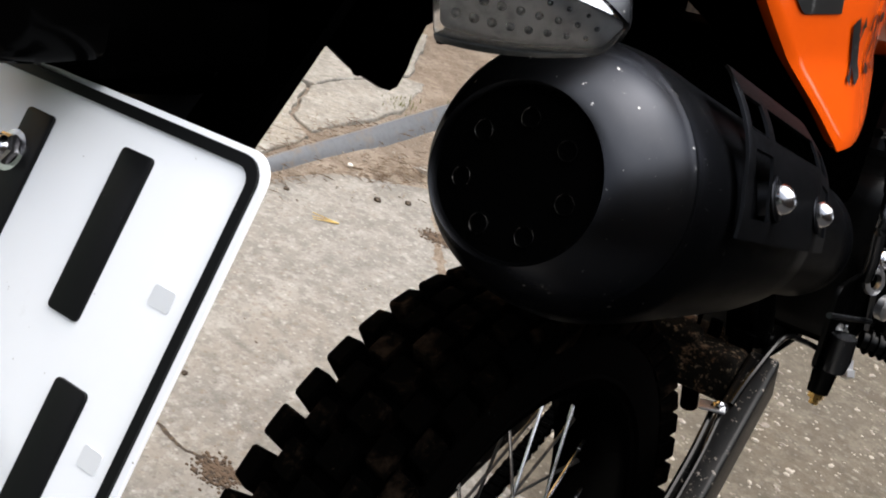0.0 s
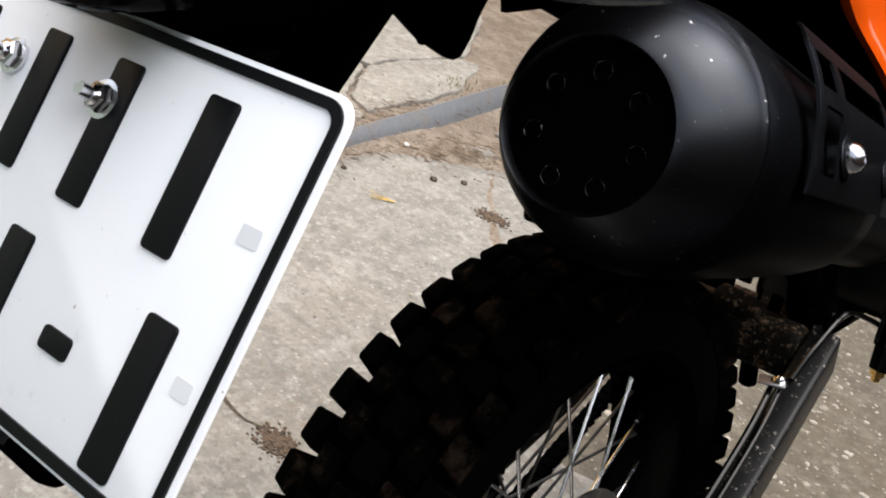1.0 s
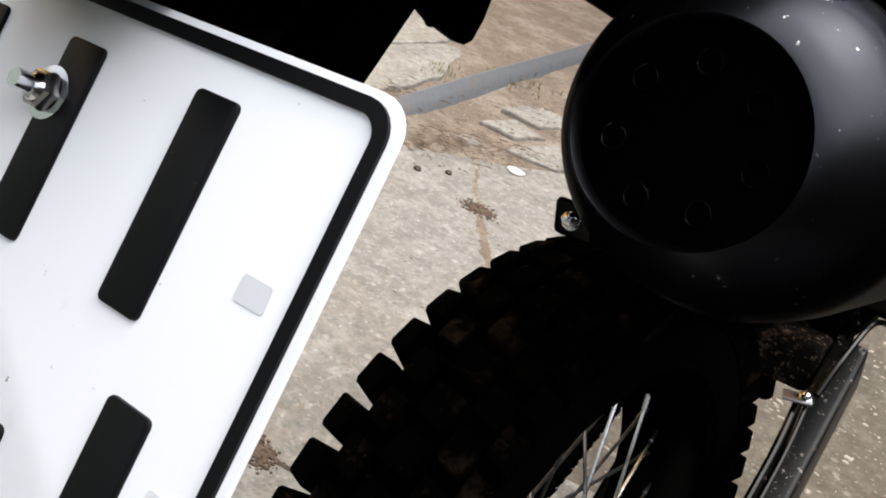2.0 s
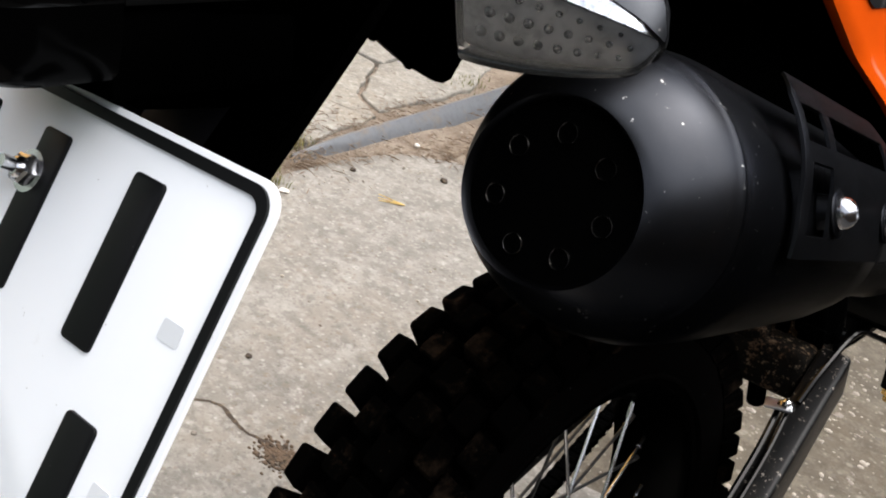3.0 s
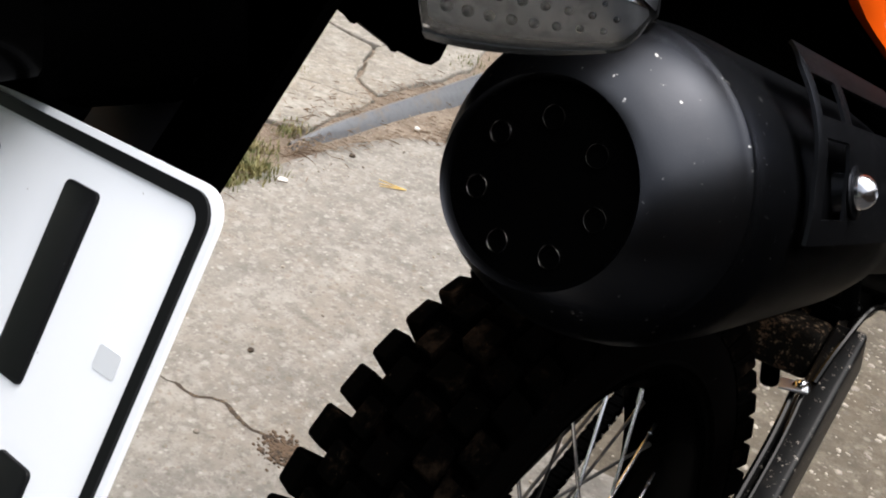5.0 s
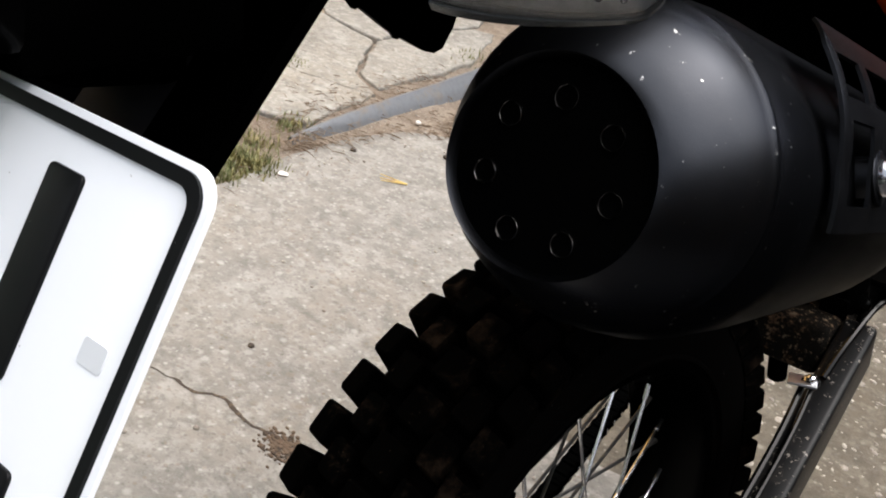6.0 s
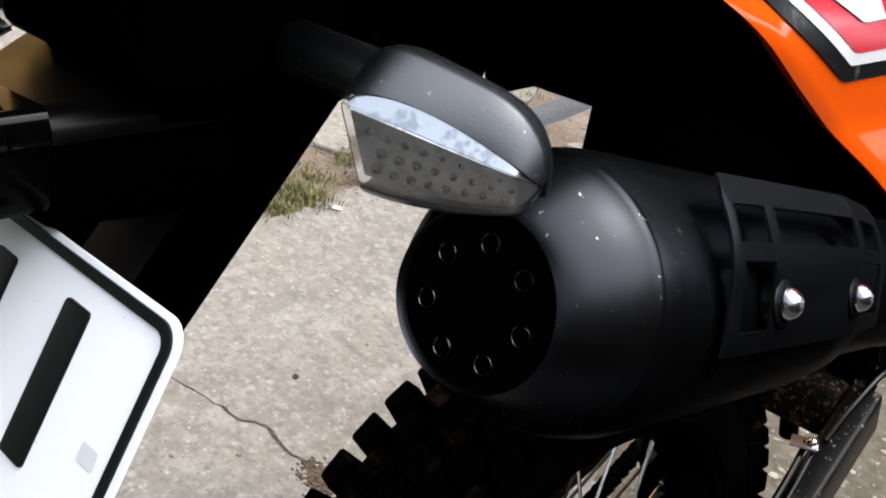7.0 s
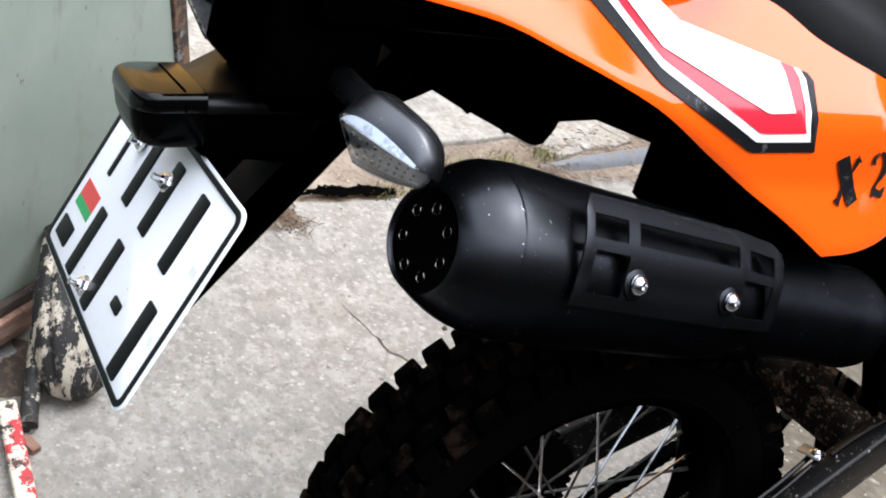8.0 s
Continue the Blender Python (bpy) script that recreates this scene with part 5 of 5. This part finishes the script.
def lamp_shell(profile):
    """A low shell with round rear corners in plan; profile gives its heights and how far it runs in."""
    bm = bmesh.new()
    turn = Euler((radians(3), radians(-3), 0)).to_matrix()
    plan = [(0.040, 0.0235), (-0.040, 0.0235)]
    for cx, a0 in ((-0.022, 180), (0.022, 270)):
        plan += [(cx + 0.018 * math.cos(radians(a0 + 9 * k)), -0.0055 + 0.018 * math.sin(radians(a0 + 9 * k))) for k in range(11)]
    rows = []
    for z, k in profile:
        rows.append([bm.verts.new(Vector((0.078, -0.5640, 0.8585)) + turn @ Vector((u * k, 0.0235 + (v - 0.0235) * k, z))) for u, v in plan])
    for p, q in zip(rows, rows[1:]):
        for i in range(len(plan)):
            j = (i + 1) % len(plan)
            bm.faces.new((p[i], p[j], q[j], q[i]))
    bm.faces.new(rows[0])
    bm.faces.new(rows[-1])
    return bm


lamp = part("plate_lamp", lamp_shell(((-0.0205, 0.80), (-0.0175, 0.88), (-0.007, 0.950), (0.0062, 0.985))), LAMPDARK, bike, "glossy black number plate lamp housing")
part("lamp_cover", lamp_shell(((0.0055, 0.988), (0.0066, 1.0), (0.0105, 1.0), (0.0140, 0.992), (0.0165, 0.968), (0.0177, 0.935), (0.0181, 0.90))), LAMPGLOSS, lamp, "polished black lamp cover")
LAMP_TURN = Euler((radians(3), radians(-3), 0)).to_matrix()


def mount_ring(xl, xr, zl, zr):
    """Section of the lamp's mount: softly rounded upper edges, sides running in below."""
    right = [(xr - 0.0095, zr), (xr - 0.0060, zr - 0.0009), (xr - 0.0026, zr - 0.0034), (xr - 0.0004, zr - 0.0075), (xr, zr - 0.0125)]
    return right + [(xl + 0.0006, zl - 0.0105), (xl, zl - 0.0075), (xl + 0.0014, zl - 0.0034), (xl + 0.0080, zl)]


def loft_mount(stations):
    bm = bmesh.new()
    rows = [[bm.verts.new((x, y, z)) for x, z in mount_ring(*ends)] for y, ends in stations]
    for p, q in zip(rows, rows[1:]):
        for k in range(len(p)):
            j = (k + 1) % len(p)
            bm.faces.new((p[k], p[j], q[j], q[k]))
    bm.faces.new(rows[0])
    bm.faces.new(rows[-1])
    return bm


part("lamp_seam", loft_mount([(y, (0.0375, 0.1186, 0.8757, 0.8799)) for y in (-0.5555, -0.5545)]), SOOT_AND_SHADE, lamp)
MOUNT = []
for k in range(9):
    f = k / 8
    MOUNT.append((-0.5405 + 0.085 * f, (0.0385 - 0.052 * f, 0.1175 - 0.001 * f, 0.8745 + 0.026 * f, 0.8790 + 0.004 * f)))
part("lamp_mount", loft_mount(MOUNT), MOUNTBLACK, lamp, "satin black mount flaring out behind the lamp", 40)
bm = bmesh.new()
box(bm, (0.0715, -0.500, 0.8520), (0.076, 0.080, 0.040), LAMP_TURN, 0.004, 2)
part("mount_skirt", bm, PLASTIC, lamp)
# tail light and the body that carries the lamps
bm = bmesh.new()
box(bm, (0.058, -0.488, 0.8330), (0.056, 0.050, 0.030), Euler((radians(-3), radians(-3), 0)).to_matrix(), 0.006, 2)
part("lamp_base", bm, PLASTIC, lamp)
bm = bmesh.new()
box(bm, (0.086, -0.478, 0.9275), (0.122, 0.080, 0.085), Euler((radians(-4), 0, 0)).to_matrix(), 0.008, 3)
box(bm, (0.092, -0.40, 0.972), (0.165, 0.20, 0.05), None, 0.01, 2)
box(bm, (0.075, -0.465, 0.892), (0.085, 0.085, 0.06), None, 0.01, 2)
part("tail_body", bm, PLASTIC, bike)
bm = bmesh.new()
box(bm, (0.088, -0.512, 0.978), (0.10, 0.03, 0.05), Euler((radians(-20), 0, 0)).to_matrix(), 0.012, 3)
part("tail_light", bm, TAILRED, bike, "dark red tail light lens")


# ---- turn indicators ----
def lens_scale(u):
    """The lens is tall at the stalk and runs out to a low tip."""
    return 1.03 * (1 - 0.64 * ((u + 1) / 2) ** 1.6) * (1 - 0.8 * max(0, (u - 0.75) / 0.25) ** 2.5)


def shell_scale(u):
    return (1 - 0.22 * ((u + 1) / 2) ** 1.5) * (1 - 0.22 * abs(min(u, 0.0)) ** 7) * max(0.02, 1 - max(0.0, (u - 0.15) / 0.85) ** 3) ** 0.5


RIDGE, CROWN = Vector((-0.0150, 0.0112)), Vector((-0.0090, 0.0175))


def brow(u):
    """The line where the shell meets the lens: it bows up from the ridge between both ends."""
    return RIDGE.lerp(CROWN, max(0.0, 1 - u * u) ** 0.5)


def sweep_pod(section, half=0.0308, n=24):
    """Sweeps a closed section along x; section(u) gives its points (y, z), u from -1 at the stalk to 1."""
    bm = bmesh.new()
    rows = []
    for i in range(n + 1):
        u = -1 + 2 * i / n
        rows.append([bm.verts.new((half * u, y, z - 0.004 * (u + 1))) for y, z in section(u)])
    for p, q in zip(rows, rows[1:]):
        for k in range(len(p)):
            j = (k + 1) % len(p)
            bm.faces.new((p[k], p[j], q[j], q[k]))
    bm.faces.new(rows[0])
    bm.faces.new(rows[-1])
    return bm


def arc(y0, z0, ry, rz, a0, a1, n):
    return [(y0 + ry * math.cos(radians(a0 + (a1 - a0) * k / n)), z0 + rz * math.sin(radians(a0 + (a1 - a0) * k / n))) for k in range(n + 1)]


def shell_section(u):
    k, m_ = shell_scale(u), lens_scale(u)
    rest = arc(0.002, -0.004, 0.029, 0.028, 84, -48, 14) + [(0.016, -0.019), (0.008, -0.010), (0.002, 0.010)]
    return [tuple(brow(u) * m_)] + [(y * k, z * k) for y, z in rest]


def lens_outline(u, inset=0.0):
    k = lens_scale(u)
    top = brow(u)
    pts = [(top.x, top.y), (RIDGE.x, RIDGE.y), (-0.0150, 0.0092), (-0.0085, -0.022), (-0.0055, -0.0255), (0.0, -0.0265), (0.012, -0.0235), (0.016, -0.0205)]
    return [((y + inset * (0.4 if y > 0 else 1)) * k, (z * (1 - inset * 42)) * k) for y, z in pts]


def strip_section(u):
    """The bright strip under the upper facet of the lens."""
    k, top = lens_scale(u), brow(u)
    d = Vector((0.0010, -0.0012))
    return [tuple((p + e) * k) for p, e in ((top, d), (RIDGE, d), (RIDGE, d * 2.2), (top, d * 2.2))]


def mirror_section(u):
    k = lens_scale(u)
    return [(y * k, z * k) for y, z in ((-0.0118, 0.0078), (-0.0062, -0.0190), (-0.0030, -0.0222), (0.0060, -0.0220), (0.0070, -0.0100), (0.0010, 0.0080))]


def rim_section(u):
    k = lens_scale(u)
    return [(y * k, z * k) for y, z in ((-0.0082, -0.0236), (-0.0062, -0.0266), (0.0, -0.0280), (0.012, -0.0250), (0.0118, -0.0236), (0.0, -0.0266), (-0.0052, -0.0252), (-0.0070, -0.0230))]


def indicator(m_, stalk_from, stalk_to):
    body = part("indicator", sweep_pod(shell_section, 0.0318), PODBLACK, bike, "black turn indicator with a clear lens", 50)
    body.matrix_basis = m_
    lens_ob = part("indicator_lens", sweep_pod(lambda u: lens_outline(u) + lens_outline(u, 0.0012)[::-1]), LENS, body, "clear plastic lens", 35)
    lens_ob.visible_shadow = False
    part("indicator_strip", sweep_pod(strip_section, 0.0300), STRIP, body, "bright chromed strip under the lens", 50)
    part("indicator_reflector", sweep_pod(mirror_section, 0.0294), REFLECTOR, body, "silvery grey reflector", 50)
    part("lens_rim", sweep_pod(rim_section), LENSRIM, body, "smoky lower rim of the lens", 40)
    for i in range(8):
        for j in range(3):
            u = -0.80 + 0.21 * i + (0.105 if j == 1 else 0)
            k = lens_scale(u)
            v = 0.22 + 0.29 * j
            bm = bmesh.new()
            bmesh.ops.create_icosphere(bm, subdivisions=2, radius=(0.0019 if j else 0.0015) * k)
            bead = part("lens_bead", bm, BEAD, body, "", 60)
            bead.location = (0.0294 * u, (-0.0118 + 0.0056 * v) * k, (0.0078 - 0.0268 * v) * k - 0.004 * (u + 1))
    bm = bmesh.new()
    hose(bm, [stalk_from, (Vector(stalk_from) + Vector(stalk_to)) / 2, stalk_to], 0.0100, 18)
    part("indicator_stalk", bm, PODBLACK, bike, "black rubber indicator stalk", 60)
    bm = bmesh.new()
    d = Vector(stalk_from) - Vector(stalk_to)
    lathe(bm, Vector(stalk_from), d, [(-0.004, 0.0105), (-0.004, 0.016), (0.004, 0.0175), (0.010, 0.0165), (0.012, 0.013), (0.03, 0.013)], 24)
    part("stalk_collar", bm, LAMPGLOSS, bike)


POD_X = Vector((0.953, 0.303, -0.023)).normalized()
POD_Z = (Vector((0.118, -0.297, 0.947)) - POD_X * Vector((0.118, -0.297, 0.947)).dot(POD_X)).normalized()
POD_Y = POD_Z.cross(POD_X)
pod_m = Matrix((POD_X, POD_Y, POD_Z)).transposed().to_4x4()
indicator(Matrix.Translation((0.2278, -0.4631, 0.8950)) @ pod_m, (0.105, -0.462, 0.9050), (0.203, -0.466, 0.9045))
flip = Matrix.Diagonal((-1, 1, 1, 1))
indicator(Matrix.Translation((-0.157, -0.4600, 0.871)) @ flip @ pod_m, (0.02, -0.455, 0.895), (-0.132, -0.464, 0.884))

# ---- engine side, foot peg bracket and brass fitting ----
bm = bmesh.new()
box(bm, (0.05, 0.73, 0.57), (0.20, 0.30, 0.24), None, 0.04, 3)
lathe(bm, (0.14, 0.70, 0.545), (1, 0, 0), [(0, 0.09), (0.02, 0.09), (0.03, 0.08), (0.034, 0.03), (0.036, 0)], 40)
part("engine", bm, FRAME, bike, "black engine casing", 40)
bm = bmesh.new()
lathe(bm, (0.175, 0.60, 0.60), (1, -0.2, 0), [(0, 0), (0, 0.020), (0.01, 0.020), (0.014, 0.014), (0.016, 0)], 24)
part("engine_cover", bm, CAST, bike, "bright cast alloy engine cap")
bm = bmesh.new()
lathe(bm, (0.170, 0.58, 0.535), (1, -0.3, 0), [(0, 0), (0, 0.016), (0.01, 0.016), (0.014, 0.011), (0.016, 0)], 24)
part("engine_cover", bm, CAST, bike, "bright cast alloy engine cap")
bm = bmesh.new()
slab(bm, round_rect(-0.055, -0.06, 0.05, 0.05, 0.015), lambda u, v, w: Vector((0.135 + w, 0.53 + u, 0.52 + v)), 0.006, 0.001)
bracket = part("peg_bracket", bm, FRAME, bike, "black foot peg bracket")
bm = bmesh.new()
lathe(bm, (0.142, 0.52, 0.502), (1, 0, 0), [(0, 0), (0, 0.012), (0.004, 0.012), (0.005, 0.007), (0.012, 0.007), (0.013, 0)], 20)
rod(bm, (0.152, 0.52, 0.502), (0.156, 0.495, 0.522), 0.0012, 6)
rod(bm, (0.152, 0.52, 0.502), (0.156, 0.49, 0.507), 0.0012, 6)
part("peg_pin", bm, CAST, bracket, "steel pin with a bent cotter")
bm = bmesh.new()
rod(bm, (0.148, 0.505, 0.50), (0.147, 0.500, 0.428), 0.018, 16, 0.013)
cyl = part("brake_cylinder", bm, FRAME, bike, "black rear brake cylinder")
bm = bmesh.new()
lathe(bm, (0.147, 0.500, 0.430), (0, -0.1, -1), [(0, 0.0), (0, 0.010), (0.010, 0.010), (0.011, 0.006), (0.018, 0.006), (0.018, 0)], 6)
part("brass_fitting", bm, BRASS, cyl, "golden brass fitting")
bm = bmesh.new()
rod(bm, (0.166, 0.545, 0.497), (0.205, 0.565, 0.490), 0.012, 12)
for k in range(4):
    lathe(bm, (0.172 + 0.009 * k, 0.5485 + 0.0046 * k, 0.4958 - 0.0016 * k), (0.89, 0.455, -0.16), [(0, 0.012), (0.001, 0.0165), (0.004, 0.0165), (0.005, 0.012)], 10)
part("foot_peg", bm, FRAME, bike, "black ribbed foot peg")
bm = bmesh.new()
hose(bm, [(0.158, 0.335, 0.772), (0.160, 0.365, 0.768), (0.160, 0.40, 0.752), (0.155, 0.45, 0.726), (0.15, 0.50, 0.69)], 0.0052, 10)
part("clutch_cable", bm, GLOSS, bike, "glossy black sheathed cable")
bm = bmesh.new()
hose(bm, [(0.150, 0.52, 0.700), (0.156, 0.50, 0.655), (0.156, 0.515, 0.610), (0.150, 0.545, 0.572)], 0.0075, 12)
part("breather_hose", bm, PODBLACK, bike, "dull black breather hose")
bm = bmesh.new()
bolt(bm, (0.152, 0.577, 0.592), (1, -0.5, 0.25), 0.011, 0.011, 0.016)
part("pivot_bolt", bm, CHROME, bracket, "large bright pivot bolt")
bm = bmesh.new()
lathe(bm, (0.152, 0.566, 0.566), (1, -0.5, 0.2), [(0.0, 0.010), (0.0, 0.0175), (0.006, 0.0175), (0.007, 0.015), (0.007, 0.010), (0.0, 0.010)], 24)
part("pivot_ring", bm, CAST, bracket, "worn alloy ring")
bm = bmesh.new()
slab(bm, round_rect(-0.010, -0.045, 0.010, 0.045, 0.009), lambda u, v, w: Vector((0.150 + w, 0.628 + u - 0.5 * v, 0.505 + v)), 0.007, 0.0015)
rod(bm, (0.154, 0.40, 0.556), (0.156, 0.62, 0.500), 0.0036, 10)
part("brake_pedal", bm, PODBLACK, bike, "black brake pedal arm with its thin rod")
bm = bmesh.new()
lathe(bm, (0.150, 0.612, 0.430), (0.3, -0.3, -1), [(-0.012, 0.0), (-0.012, 0.008), (0.0, 0.008), (0.001, 0.011), (0.010, 0.011), (0.012, 0.006), (0.014, 0)], 6)
part("pedal_stop", bm, CAST, bike, "bright steel stop bolt")
bm = bmesh.new()
lathe(bm, (0.158, 0.492, 0.510), (-0.02, 0.06, -1), [(0.0, 0.0), (0.0, 0.015), (0.030, 0.017), (0.046, 0.014), (0.050, 0.008), (0.050, 0)], 20)
part("cylinder_sleeve", bm, PODBLACK, cyl, "dull grey cylinder sleeve")
# guard fingers standing on the crossmember
for x0, x1 in ((-0.100, -0.024), (0.0085, 0.0125), (0.0245, 0.0395), (0.0515, 0.082)):
    bm = bmesh.new()
    box(bm, ((x0 + x1) / 2, 0.408, 0.487), (x1 - x0, 0.006, 0.024), None, 0.001, 1)
    part("guard_finger", bm, PLASTIC, bike)
bm = bmesh.new()
box(bm, (-0.052, 0.408, 0.5185), (0.096, 0.006, 0.039), None, 0.0015, 1)
part("guard_plate", bm, PLASTIC, bike, "black plastic guard plate above the crossmember")
# unseen fuel tank, added to shade the ground below
bm = bmesh.new()
tank_rows = []
for i in range(17):
    t = i / 16
    y = 0.28 + 0.62 * t
    k = math.sin(math.pi * min(max(0.10 + 0.86 * t, 0), 1)) ** 0.6
    tank_rows.append([bm.verts.new((TAIL_MID - 0.03 + 0.15 * k * math.cos(a), y, 0.93 + 0.05 * t + 0.13 * k * math.sin(a))) for a in [2 * math.pi * j / 24 for j in range(24)]])
for p, q in zip(tank_rows, tank_rows[1:]):
    for j in range(24):
        bm.faces.new((p[j], p[(j + 1) % 24], q[(j + 1) % 24], q[j]))
bm.faces.new(tank_rows[0])
bm.faces.new(tank_rows[-1])
part("fuel_tank", bm, ORANGE, bike, "unseen orange fuel tank, added to shade the ground", 60)

# ---- crankcase, shrouds and side stand: unseen, added as bulk that shades the ground ----
bm = bmesh.new()
box(bm, (-0.03, 0.755, 0.46), (0.14, 0.17, 0.20), None, 0.04, 4)
box(bm, (0.0, 0.86, 0.66), (0.15, 0.15, 0.26), Euler((radians(-14), 0, 0)).to_matrix(), 0.02, 3)
part("crankcase", bm, FRAME, bike, "unseen black crankcase and cylinder, added to shade the ground", 40)
bm = bmesh.new()
hose(bm, [(0.0, 1.10, 0.98), (0.0, 1.02, 0.70), (-0.02, 0.92, 0.44), (-0.03, 0.80, 0.355), (-0.03, 0.55, 0.36)], 0.018, 14)
part("down_tube", bm, FRAME, bike, "unseen black frame down tube, added with the front bulk", 50)
bm = bmesh.new()
hose(bm, [(-0.10, 0.50, 0.34), (-0.13, 0.52, 0.26), (-0.205, 0.54, -0.042)], 0.011, 12)
box(bm, (-0.210, 0.54, -0.036), (0.05, 0.07, 0.008), Matrix.Rotation(radians(LEAN), 3, "Y"), 0.002, 1)
part("side_stand", bm, FRAME, bike, "black side stand", 50)
SHROUD = [(0.60, 0.90), (0.66, 0.945), (0.95, 0.985), (1.10, 0.93), (1.06, 0.78), (0.92, 0.66), (0.84, 0.68), (0.80, 0.80)]
for side in (-1, 1):
    bm = bmesh.new()
    slab(bm, broken_edge(SHROUD, 0.03, 0.0), lambda u, v, w: Vector((side * (0.155 + 0.03 * math.sin(3.2 * (u - 0.55)) + w), u, v)), 0.006, 0.002)
    part("radiator_shroud", bm, ORANGE, bike, "unseen orange radiator shroud, added to shade the ground", 50)
